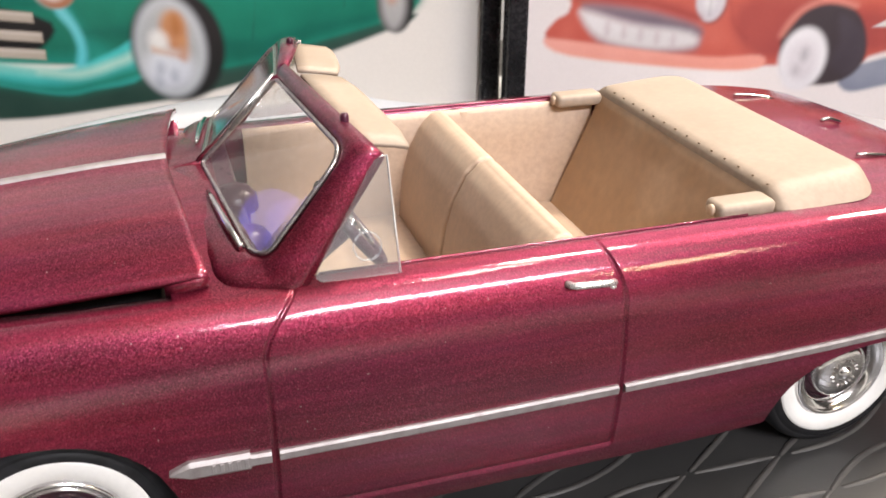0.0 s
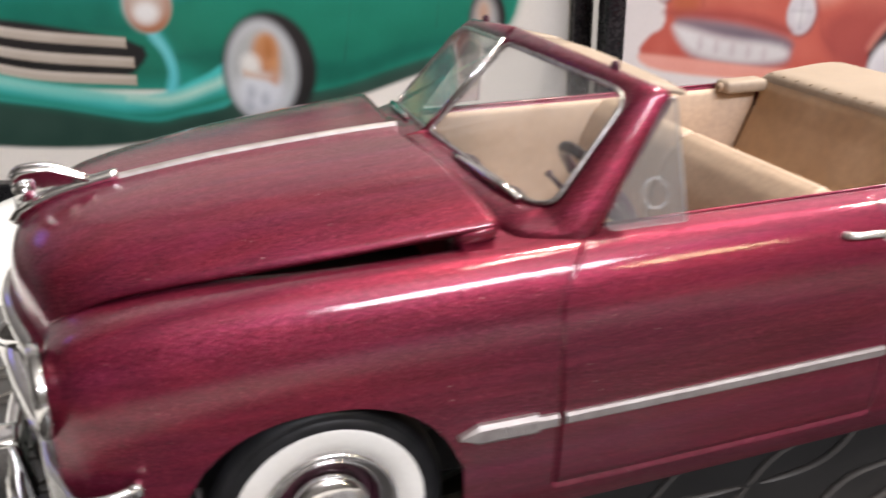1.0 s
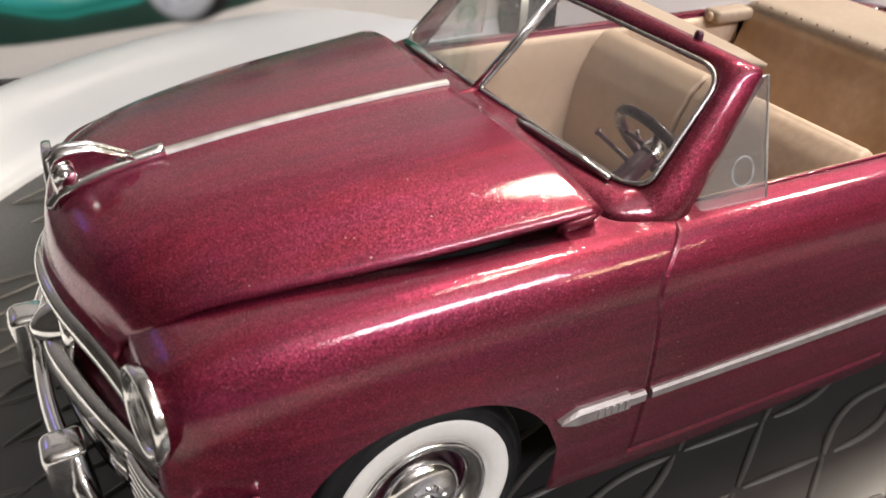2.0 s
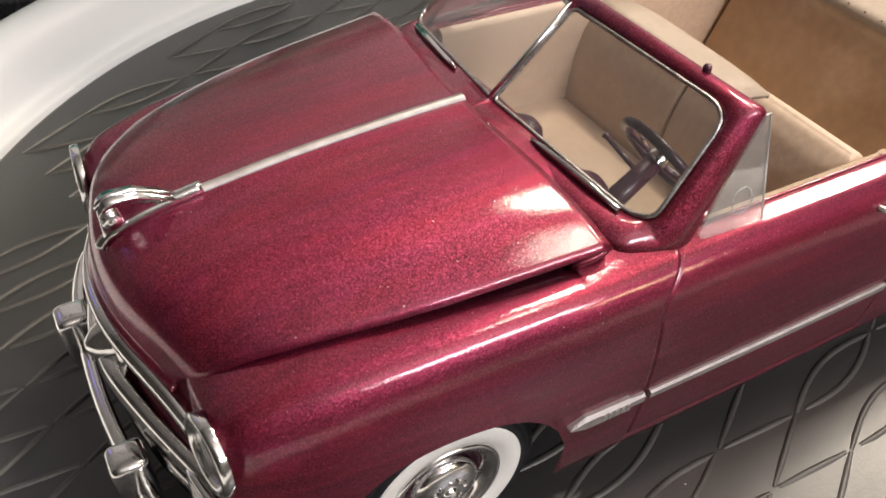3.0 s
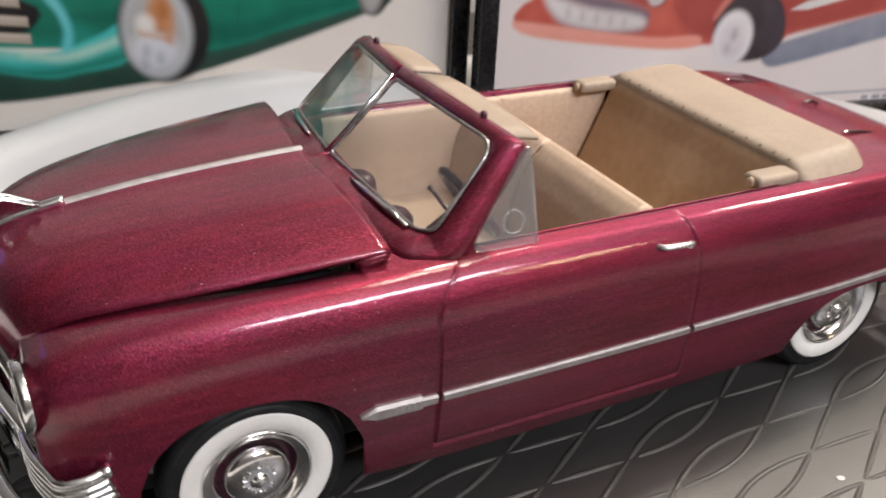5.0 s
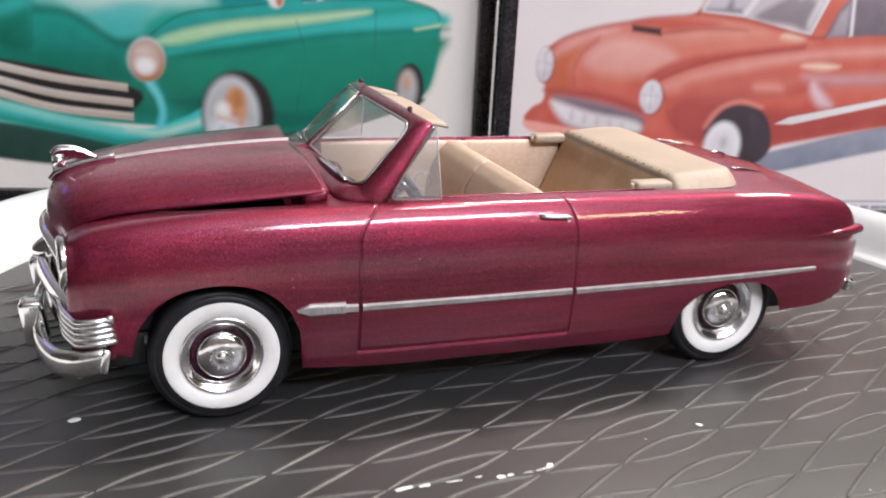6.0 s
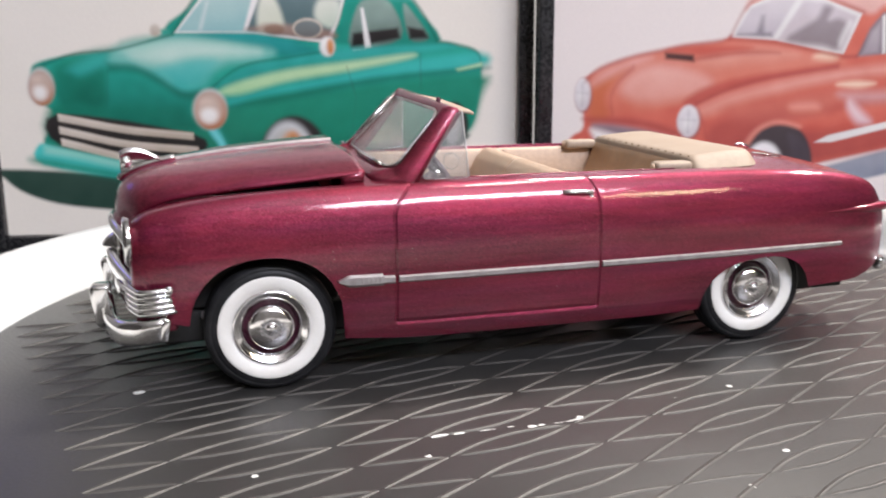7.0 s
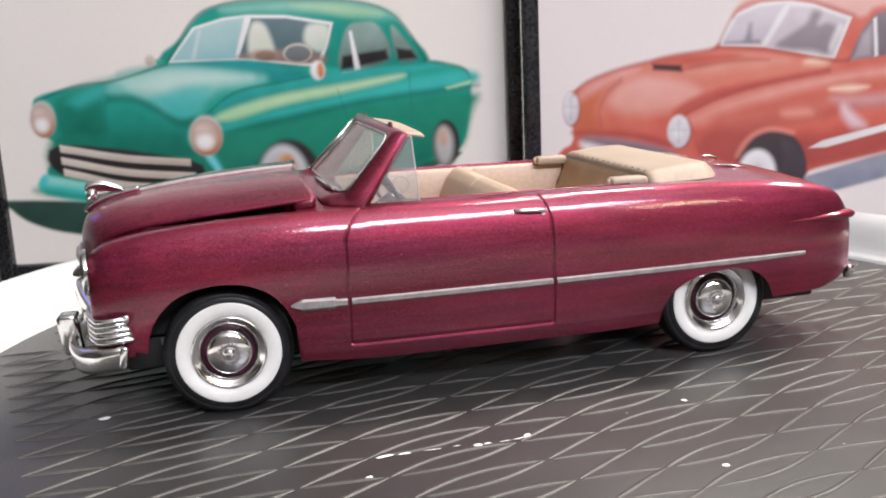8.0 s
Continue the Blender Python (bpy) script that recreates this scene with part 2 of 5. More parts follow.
def smooth_line(points, per=6):
    """Places along a Catmull-Rom line."""
    ps = [Vector(p) for p in points]
    ps = [2 * ps[0] - ps[1]] + ps + [2 * ps[-1] - ps[-2]]
    out = []
    for i in range(1, len(ps) - 2):
        for k in range(per):
            t = k / per
            a, b, c, d = ps[i - 1], ps[i], ps[i + 1], ps[i + 2]
            out.append(0.5 * (2 * b + (c - a) * t + (2 * a - 5 * b + 4 * c - d) * t * t + (3 * b - a - 3 * c + d) * t ** 3))
    out.append(ps[-2])
    return out


# ---- the setting ----
bm = bm_new()
box(bm, -25, 25, -25, 7, -1.0, -0.24, 0.02)
tagged(part("table_top", bm, TABLE, smooth=False), "dark table top under the tray and the frames", "table", kind="structure")

# the unseen room round the table, in metres; wall tones steer the reflections
def room_box(name, x0, x1, y0, y1, z0, z1, mat, label):
    b = box(bm_new(), x0 / U, x1 / U, y0 / U, y1 / U, z0 / U, z1 / U)
    tagged(part(name, b, mat, smooth=False), label, name.split("_")[0], kind="structure")


room_box("wall_north", -2.0, 2.0, 0.90, 0.96, -0.8, 1.7, WALL, "pale painted wall behind the framed pictures")
room_box("wall_south", -2.0, 2.0, -2.36, -2.3, -0.8, 1.7, WALL, "unseen wall kept pale to brighten the car's side reflections")
room_box("wall_west", -2.06, -2.0, -2.3, 0.90, -0.8, 1.7, UNSEEN_DARK_WALL, "unseen wall kept dark to deepen the paint's reflections")
room_box("wall_east", 2.0, 2.06, -2.3, 0.90, -0.8, 1.7, UNSEEN_DARK_WALL, "unseen wall kept dark to deepen the paint's reflections")
room_box("floor", -2.06, 2.06, -2.36, 0.96, -0.86, -0.8, TABLE, "dark floor of the room")
# unseen bounce surface; its grey sets how much soft light comes back
room_box("ceiling", -2.06, 2.06, -2.36, 0.96, 1.7, 1.76, CEILING, "unseen ceiling, greyed to limit the bounced light")

# ---- tray with a ribbed mat ----
TRAY_X, TRAY_Y, TRAY_R = 0.41, -0.16, 3.62
tray = thing("round_tray", "round tray with white plastic rim and ribbed grey rubber mat", "tray")
bm = bm_new()
here = Matrix.Translation((TRAY_X, TRAY_Y, 0))
# floor, rolled outer lip, hollow inner flank, small bead where the mat ends
lathe(bm, [(0, -0.235), (TRAY_R + 0.08, -0.235), (TRAY_R + 0.30, -0.13), (TRAY_R + 0.40, 0.08), (TRAY_R + 0.455, 0.20), (TRAY_R + 0.465, 0.27), (TRAY_R + 0.44, 0.315),
           (TRAY_R + 0.40, 0.332), (TRAY_R + 0.345, 0.330), (TRAY_R + 0.29, 0.312), (TRAY_R + 0.235, 0.272), (TRAY_R + 0.19, 0.215), (TRAY_R + 0.15, 0.15),
           (TRAY_R + 0.115, 0.09), (TRAY_R + 0.085, 0.048), (TRAY_R + 0.06, 0.032), (TRAY_R + 0.025, 0.026), (TRAY_R + 0.005, 0.014), (TRAY_R, 0.0),
           (TRAY_R - 0.02, -0.03), (0, -0.03)], 160, here)
part("rim", bm, WHITE, tray, "white glossy plastic rim")
bm = bm_new()
lathe(bm, [(0, 0), (TRAY_R - 0.03, 0), (TRAY_R - 0.012, -0.008), (TRAY_R - 0.01, -0.028), (0, -0.028)], 128, here)
part("mat", bm, MAT, tray, "grey rubber mat with raised interlaced wavy ribs")

# raised ribs: almond loops joined by crossing bars, the whole lattice turned by 15 degrees
LEAN, STEP, ALMOND, ROW = radians(15.0), 1.09, 0.69, 0.242


def rib_place(u, v):
    return Vector((0.13 + u * math.cos(LEAN) - v * math.sin(LEAN), -0.95 + u * math.sin(LEAN) + v * math.cos(LEAN), 0))


def rib(verts, faces, places, width=0.0125, height=0.0085):
    base = len(verts)
    for i, p in enumerate(places):
        d = (places[min(i + 1, len(places) - 1)] - places[max(i - 1, 0)]).normalized()
        n = Vector((-d.y, d.x, 0))
        end = 0.35 if i in (0, len(places) - 1) else 1.0
        for k, (w, h) in enumerate(((-1.25, -0.002), (-0.7, 0.75), (0, 1.0), (0.7, 0.75), (1.25, -0.002))):
            verts.append((p + n * width * w * (0.6 + 0.4 * end) + Vector((0, 0, height * h * end if h > 0 else -0.004))) * U)
    for i in range(len(places) - 1):
        a = base + 5 * i
        faces += [(a + k, a + k + 1, a + k + 6, a + k + 5) for k in range(4)]


verts, faces = [], []
for c in range(-5, 7):
    for r in range(-26, 32):
        v0 = (r + 0.5 * (c % 2)) * ROW
        pieces = []
        for side in (1, -1):
            u0, u1 = c * STEP, c * STEP + ALMOND
            gap = 0.0 if side > 0 else 0.05
            pieces.append([rib_place(u0 + gap + (ALMOND - gap - 0.02) * k / 8, v0 + side * 0.062 * math.sin(math.pi * (gap / ALMOND + (1 - gap / ALMOND) * k / 8))) for k in range(9)])
            u2 = (c + 1) * STEP
            g = 0.03 if side > 0 else 0.07
            pieces.append([rib_place(u1 + (u2 - u1) * s, v0 + side * ROW / 2 * s) for s in (g, 0.35, 0.7, 1 - g)])
        for places in pieces:
            if all(math.hypot(p.x - TRAY_X, p.y - TRAY_Y) < TRAY_R - 0.06 for p in places):
                rib(verts, faces, places)
data = bpy.data.meshes.new("ribs")
data.from_pydata(verts, [], faces)
for p in data.polygons:
    p.use_smooth = True
data.materials.append(RIB)
ribs = tagged(new("ribs", data), kind="stuff")
ribs.parent = tray

# ---- the car ----
car = thing("model_car", "maroon metallic scale model convertible with tan interior and whitewall tyres", "model car")
WB = 1.446          # half the wheelbase
TYRE = 0.348
half_width = curve1([(-2.10, 0.755), (-2.06, 0.785), (-1.98, 0.81), (-1.80, 0.845), (-1.4, 0.885), (-1.0, 0.908), (0, 0.918), (1.0, 0.915),
                     (1.5, 0.90), (2.0, 0.865), (2.25, 0.815), (2.38, 0.74)])
shoulder = curve1([(-2.10, 0.935), (-2.06, 0.965), (-1.98, 0.993), (-1.8, 1.03), (-1.4, 1.068), (-0.95, 1.085), (-0.5, 1.09), (0.5, 1.085), (1.2, 1.08),
                   (1.7, 1.06), (2.0, 1.025), (2.2, 0.98), (2.3, 0.93), (2.38, 0.85)])
crown = curve1([(-1.03, 1.205), (-0.85, 1.205), (-0.6, 1.17), (0.9, 1.12), (1.3, 1.14), (1.7, 1.12), (2.0, 1.07), (2.2, 1.01), (2.3, 0.95), (2.38, 0.86)])
sill = curve1([(-2.10, 0.46), (-2.0, 0.43), (-1.95, 0.42), (-1.0, 0.275), (-0.6, 0.25), (0.6, 0.25), (1.1, 0.27), (1.75, 0.345), (2.1, 0.36), (2.3, 0.42), (2.38, 0.47)])
CAP, ZM = 0.835, 0.64
DOOR_F, DOOR_R, DOOR_Z = -0.795, 0.362, 0.352


def lower_edge(x):
    z = sill(x)
    u = abs(x + WB) / (0.415 if x < -WB else 0.375)
    if u < 1:
        z = max(z, 0.345 + 0.40 * (1 - u ** 2.3) ** (1 / 2.3))
    u = (x - WB - 0.01) / (0.325 if x > WB else 0.43)
    if abs(u) < 1:
        z = max(z, 0.27 + 0.29 * (1 - abs(u) ** 2.3) ** (1 / 2.3))
    return z


def side(x, z):
    w, zs = half_width(x), shoulder(x)
    if z > ZM:
        u = min((z - ZM) / (zs - ZM), 1)
        return w * (CAP + (1 - CAP) * (1 - u ** 2.7) ** (1 / 2.7))
    return w * (1 - 0.06 * ((ZM - z) / 0.45) ** 2 - 0.02 * max(0, (DOOR_Z - 0.01 - z) / 0.1) ** 1.3)


stations = sorted(set([round(-2.10 + 0.02 * k, 4) for k in range(9)] + [round(-1.94 + 0.0404 * k, 4) for k in range(107)]
                      + [-WB - 0.415, -WB + 0.375, -WB - 0.40, -WB + 0.36, WB - 0.42, WB + 0.335, WB - 0.41, WB + 0.325, 2.33, 2.355, 2.37, 2.38]))
for d in (DOOR_F, DOOR_R):
    stations = [x for x in stations if abs(x - d) > 0.018] + [d - 0.014, d - 0.006, d, d + 0.006, d + 0.014]
for z in (-1.03, -0.835, 1.085):
    stations = [x for x in stations if abs(x - z) > 0.012] + [z - 0.001, z + 0.001]
stations.sort()
LEVELS = [0, 0.02, 0.08, 0.16, 0.25, 0.34, 0.42, 0.5, 0.58, 0.66, 0.73, 0.79, 0.845, 0.89, 0.925, 0.95, 0.97, 0.985, 0.995, 1.0]


fender_inner = curve1([(-2.10, 0.43), (-2.0, 0.48), (-1.8, 0.545), (-1.5, 0.62), (-1.03, 0.66)])


def half_section(x, s):
    """One side's section from the sill up to the shoulder and on inwards."""
    row, zb, zs = [], lower_edge(x), shoulder(x)
    z0 = max(zb + 0.004, DOOR_Z + 0.012)
    levels = [zb + (z0 - zb) * f for f in (0, 0.3, 0.7, 0.79, 0.86, 0.90)] + [z0 + (zs - z0) * f for f in LEVELS]
    for z in levels:
        y = side(x, z)
        if abs(z - DOOR_Z) < 0.0045 and DOOR_F < x < DOOR_R:
            y -= 0.009
        dx = 0.0
        for d, amount in ((DOOR_F, 0.12), (DOOR_R, -0.06)):
            near = max(0, 1 - abs(x - d) / 0.16)
            dx += amount * near * max(0, (z - 0.93) / 0.16) ** 1.6
            if abs(x - d) < 0.004 and z > DOOR_Z:
                y -= 0.018
        row.append(Vector((x + dx, s * y, z)))
    y0 = row[-1].y * s
    if x < -1.03:
        y1 = min(y0 - 0.05, fender_inner(x))
        for f in (0.15, 0.4, 0.7, 0.9, 1.0):
            row.append(Vector((x, s * (y0 + (y1 - y0) * f), zs - (0.006 + 0.03 * min(1, max(0, (x + 1.75) / 0.5))) * f * f)))
        row.append(Vector((x, s * (y1 - 0.01), zs - 0.06)))
        row.append(Vector((x, s * (y1 - 0.012), max(0.62, zs - 0.3))))
    elif -0.835 < x < 1.085:
        for f in (0.2, 0.5, 0.8, 1.0):
            row.append(Vector((x + row[len(LEVELS) + 5].x - x, s * (y0 - 0.035 * f), zs + 0.004 * math.sin(math.pi * f))))
        row.append(Vector((x, s * (y0 - 0.04), zs - 0.02)))
        row.append(Vector((x, s * (y0 - 0.042), zs - 0.06)))
        row.append(Vector((x, s * (y0 - 0.042), zs - 0.2)))
    else:
        zc = crown(x)
        for f in (0.08, 0.2, 0.36, 0.54, 0.72, 0.87, 1.0):
            row.append(Vector((x, s * y0 * (1 - f), zs + (zc - zs) * (1 - (1 - f) ** 2.0))))
    return row


bm = bm_new()
for s in (1, -1):
    rows = [half_section(x, s) for x in stations]
    # tail panel and nose panel close the ends
    first = rows[0]
    nose = []
    for dx, f in ((-0.032, 0.0), (-0.032, 0.3), (-0.030, 0.6), (-0.024, 0.84), (-0.012, 0.95)):
        nose.append([Vector((p.x + dx, s * 0.62 + (p.y - s * 0.62) * f, 0.74 + (p.z - 0.74) * f)) for p in first])
    rows = nose + rows
    last = rows[-1]
    rows.append([Vector((2.39 + 0.0 * p.z, p.y * 0.93, 0.47 + (p.z - 0.47) * 0.96)) for p in last])
    rows.append([Vector((2.40, p.y * 0.55, 0.47 + (p.z - 0.47) * 0.9)) for p in last])
    rows.append([Vector((2.40, 0, 0.47 + (p.z - 0.47) * 0.88)) for p in last])
    grid_faces(bm, rows if s < 0 else rows[::-1])
bmesh.ops.remove_doubles(bm, verts=bm.verts, dist=1e-4)
bmesh.ops.recalc_face_normals(bm, faces=bm.faces)
body = part("body", bm, PAINT, car, "maroon metallic lacquered body shell")

# bonnet, slightly raised at its rear edge
hood_half = curve1([(-2.235, 0.40), (-2.20, 0.475), (-2.14, 0.52), (-2.0, 0.56), (-1.8, 0.612), (-1.5, 0.678), (-0.92, 0.745)])
hood_edge = curve1([(-2.235, 0.835), (-2.22, 0.875), (-2.18, 0.925), (-2.11, 0.968), (-2.0, 1.008), (-1.8, 1.048), (-1.5, 1.088), (-0.92, 1.145)])
hood_top = curve1([(-2.235, 0.905), (-2.228, 0.965), (-2.208, 1.025), (-2.165, 1.078), (-2.10, 1.112), (-2.03, 1.136), (-1.9, 1.158), (-1.5, 1.208), (-1.0, 1.238), (-0.92, 1.24)])
XS = [-2.235, -2.234, -2.232, -2.229, -2.224, -2.217, -2.207, -2.193, -2.175, -2.15, -2.12, -2.08, -2.02, -1.94, -1.85, -1.74, -1.6, -1.45, -1.3, -1.15, -1.03, -0.95, -0.92]


def hood_place(x, f):
    """A place on the bonnet; f runs from -1 to 1 across it. It sits a little askew, higher on the far side."""
    w, ze, zt = hood_half(x), hood_edge(x), hood_top(x)
    z = ze + (zt - ze) * (1 - abs(f) ** 3.4) + 0.010 * math.exp(-(f / 0.05) ** 2) * min(1, (x + 2.235) / 0.2)
    if x > -1.4:
        sweep = -0.068 * (1 - abs(f) ** 1.5) * (x + 1.4) / 0.48
    else:
        sweep = 0.10 * f * f * max(0, (-1.9 - x) / 0.335)
    far = max(0.0, f)
    return Vector((x + sweep, f * w * (1 + 0.055 * far), z + 0.030 * far ** 1.5))


bm = bm_new()
FS = [math.sin(math.pi / 2 * k / 18) * 0.35 + 0.65 * k / 18 for k in range(-18, 19)]
rows = [[hood_place(x, f) for f in FS] for x in XS]
front = rows[0]
lip = []
for dx, dz, f in ((0.045, 0.052, 0.97), (0.012, 0.054, 0.985), (-0.014, 0.046, 0.995), (-0.018, 0.032, 1.0), (-0.010, 0.018, 1.0), (-0.002, 0.008, 1.0)):
    lip.append([Vector((p.x + dx, p.y * f, p.z - dz)) for p, k in zip(front, FS)])
grid_faces(bm, lip + rows)
bmesh.ops.recalc_face_normals(bm, faces=bm.faces)
bmesh.ops.solidify(bm, geom=bm.faces[:], thickness=0.020)
bmesh.ops.recalc_face_normals(bm, faces=bm.faces)
hood = part("hood", bm, PAINT, car, "maroon bonnet standing slightly open at its rear edge")
for s in (1, -1):
    b = bm_new()
    rows = [[Vector((x, s * (y + o), z)) for o, z in ((0.0, z1), (-0.012, z1 - 0.030), (-0.030, z1 - 0.052), (-0.055, z1 - 0.056))]
            for x, y, z1 in ((-1.045, 0.728, 1.118), (-1.02, 0.742, 1.124), (-0.985, 0.747, 1.130), (-0.945, 0.748, 1.136), (-0.922, 0.742, 1.138))]
    grid_faces(b, rows)
    bmesh.ops.recalc_face_normals(b, faces=b.faces)
    bmesh.ops.solidify(b, geom=b.faces[:], thickness=0.012)
    part("hinge_tab", b, PAINT, hood, "bent maroon tongue under the bonnet corner")

# added block: stops light through the bonnet gap and paints its shade black
b = box(bm_new(), -2.0, -1.06, -0.60, 0.60, 0.43, 0.99, 0.02)
part("bonnet_gap_block", b, DARK, car, "added black block that keeps the bonnet gap dark")

# wheels
TURN = Matrix.Rotation(radians(90), 4, "X")


def make_wheel(x, y, s):
    hub = new("wheel")
    hub.parent = car
    hub.location = (x * U, y * U, TYRE * U)
    hub.rotation_euler = (0, 0, 0 if s < 0 else math.pi)
    b = lathe(bm_new(), [(0.20, -0.17), (0.29, -0.18), (0.335, -0.165), (0.346, -0.14), (0.348, -0.11), (0.345, -0.105), (0.348, -0.10), (0.348, -0.06), (0.345, -0.055),
                         (0.348, -0.05), (0.346, -0.022), (0.337, -0.004), (0.322, 0.006), (0.313, 0.0085), (0.310, 0.0065), (0.306, 0.0105), (0.292, 0.0145), (0.278, 0.015)], 64, TURN)
    part("tyre", b, RUBBER, hub, "black rubber tyre")
    b = lathe(bm_new(), [(0.281, 0.010), (0.2785, 0.017), (0.27, 0.0195), (0.25, 0.021), (0.225, 0.017), (0.208, 0.006), (0.200, -0.01)], 64, TURN)
    part("whitewall", b, WHITEWALL, hub, "white sidewall ring")
    b = lathe(bm_new(), [(0.205, -0.01), (0.204, 0.010), (0.199, 0.017), (0.191, 0.018), (0.184, 0.012), (0.179, 0.009), (0.170, 0.006), (0.158, -0.004), (0.148, -0.018), (0.145, -0.034)], 64, TURN)
    part("rim", b, HUB_CHROME, hub, "chrome trim ring")
    b = lathe(bm_new(), [(0.146, -0.030), (0.142, -0.05), (0.13, -0.056), (0.112, -0.05)], 48, TURN)
    # dark plum instead of maroon puts the groove's shade into the disc's colour
    part("wheel_disc", b, PLUM, hub, "maroon wheel disc, darkened for the shade in its recess")
    b = lathe(bm_new(), [(0.120, -0.052), (0.121, -0.004), (0.116, 0.008), (0.104, 0.017), (0.088, 0.023), (0.060, 0.029), (0.040, 0.031), (0.034, 0.029), (0.030, 0.033), (0.026, 0.041),
                         (0.015, 0.047), (0, 0.049)], 48, TURN)
    cap = part("hubcap", b, HUB_CHROME, hub, "chrome domed hub cap")
    b = bm_new()
    for k in range(18):
        if k % 6 != 5:
            spin = Matrix.Rotation(2 * math.pi * k / 18, 4, "Y")
            box(b, -0.0055, 0.0055, -0.034, -0.024, 0.048, 0.062 + 0.003 * (k % 2), 0.002, 1, spin)
    tagged(part("raised_mark", b, HUB_CHROME, cap, "ring of small raised marks", False), kind="stuff")
    return hub


for x, y in ((-WB, 0.775), (WB, 0.755)):
    make_wheel(x, -y, -1)
    make_wheel(x, y, 1)

# underbody
bm = box(bm_new(), -2.0, 2.25, -0.58, 0.58, 0.24, 0.42, 0.02)
part("chassis", bm, DARK, car, "black chassis plate")

# ---- brightwork along the sides ----
def side_strip(name, x0, x1, z0, z1, half, s, steps, mat, proud=0.016, label="", taper=(1.0, 1.0)):
    rows = []
    for k in range(steps + 1):
        f = k / steps
        x, z = x0 + (x1 - x0) * f, z0 + (z1 - z0) * f
        h = half * (taper[0] + (1 - taper[0]) * min(1, f * 4)) * (taper[1] + (1 - taper[1]) * min(1, (1 - f) * 4))
        out = []
        for dz, dy in ((-1.0, -0.004), (-1.0, 0.55), (-0.6, 1.0), (0.6, 1.0), (1.0, 0.55), (1.0, -0.004)):
            out.append(Vector((x, s * (side(x, z + dz * h) + proud * dy), z + dz * h)))
        rows.append(out)
    b = bm_new()
    vs = grid_faces(b, rows)
    b.faces.new(vs[0])
    b.faces.new(vs[-1])
    bmesh.ops.recalc_face_normals(b, faces=b.faces)
    return part(name, b, mat, car, label, smooth=False)


for s in (1, -1):
    side_strip("side_moulding", -1.105, DOOR_F - 0.075, 0.604, 0.602, 0.031, s, 12, DULL_CHROME, 0.024, "spear-shaped bright front moulding", (0.12, 1.0))
    side_strip("side_moulding", DOOR_F - 0.077, DOOR_F - 0.012, 0.599, 0.598, 0.021, s, 4, DULL_CHROME, 0.018, "short bright moulding ahead of the door gap")
    b = bm_new()
    for k in range(5):
        x = -0.985 + 0.024 * k
        y = side(x, 0.604) + 0.0235
        box(b, x, x + 0.012, min(s * y, s * (y + 0.003)), max(s * y, s * (y + 0.003)), 0.588, 0.618, 0.001, 1)
    part("raised_mark", b, DULL_CHROME, car, "row of small raised marks on the front moulding", False)
    side_strip("side_moulding", DOOR_F + 0.012, DOOR_R - 0.012, 0.598, 0.600, 0.0185, s, 20, DULL_CHROME, 0.016, "thin bright door moulding")
    side_strip("side_moulding", DOOR_R + 0.012, 1.975, 0.600, 0.607, 0.0175, s, 30, DULL_CHROME, 0.016, "thin bright rear moulding", (1.0, 0.7))
    # tail fin with its lamp
    b = bm_new()
    path = [(x, s * (side(x, 0.80) + off), 0.800) for x, off in ((1.70, -0.006), (1.84, -0.012), (1.94, -0.017), (2.04, -0.022), (2.14, -0.022), (2.24, -0.016), (2.31, -0.006))]
    path += [(2.35, s * 0.760, 0.800), (2.385, s * 0.742, 0.797), (2.415, s * 0.730, 0.794)]
    tube(b, path, [0.004, 0.012, 0.020, 0.028, 0.036, 0.040, 0.042, 0.038, 0.024, 0.004], 14, flat=0.75)
    part("tail_fin", b, PAINT, car, "maroon tail lamp spear")
    # door handle: bar, button and plate
    b = tube(bm_new(), smooth_line([(0.158, s * 0.872, 1.008), (0.175, s * 0.898, 1.011), (0.24, s * 0.905, 1.010), (0.29, s * 0.903, 1.006), (0.318, s * 0.882, 0.995)], 4),
             0.0135, 10, flat=0.85)
    handle = part("door_handle", b, SILVER, car, "chrome door handle")
    b = lathe(bm_new(), [(0, 0.02), (0.012, 0.018), (0.015, 0.0)], 16, Matrix.Translation((0.316, s * 0.868, 0.975)) @ Matrix.Rotation(radians(90 * -s), 4, "X"))
    part("lock_button", b, SILVER, handle, "round chrome lock button")
    # bright sill of the door opening
    b = tube(bm_new(), [(x, s * (half_width(x) * CAP - 0.03), shoulder(x) + 0.004) for x in (-0.60, -0.3, 0.0, 0.3, 0.6, 0.9)], 0.006, 8)
    part("sill_bead", b, PAINT, car, "raised maroon bead along the door top")

# ---- front end ----
b = bm_new()
rows = []
for k in range(-12, 13):
    y = 0.62 * k / 12
    x = -2.165 + 0.09 * (y / 0.6) ** 2
    rows.append([Vector((x + 0.03, y, 0.44)), Vector((x, y, 0.5)), Vector((x, y, 0.7)), Vector((x - 0.02, y, 0.80)), Vector((x + 0.02, y, 0.885))])
grid_faces(b, rows)
bmesh.ops.recalc_face_normals(b, faces=b.faces)
bmesh.ops.solidify(b, geom=b.faces[:], thickness=0.02)
grille = part("grille_panel", b, PAINT, car, "maroon grille recess panel")


def bar(name, points, radius, flat, label, mat=CHROME, per=6, sides=14):
    return part(name, tube(bm_new(), smooth_line(points, per), radius, sides, flat=flat), mat, grille, label)


def both(points):
    """A line given for one side, mirrored to run across the car."""
    return points[:-1] + [points[-1]] + [(x, -y, z) for x, y, z in points[-2::-1]]


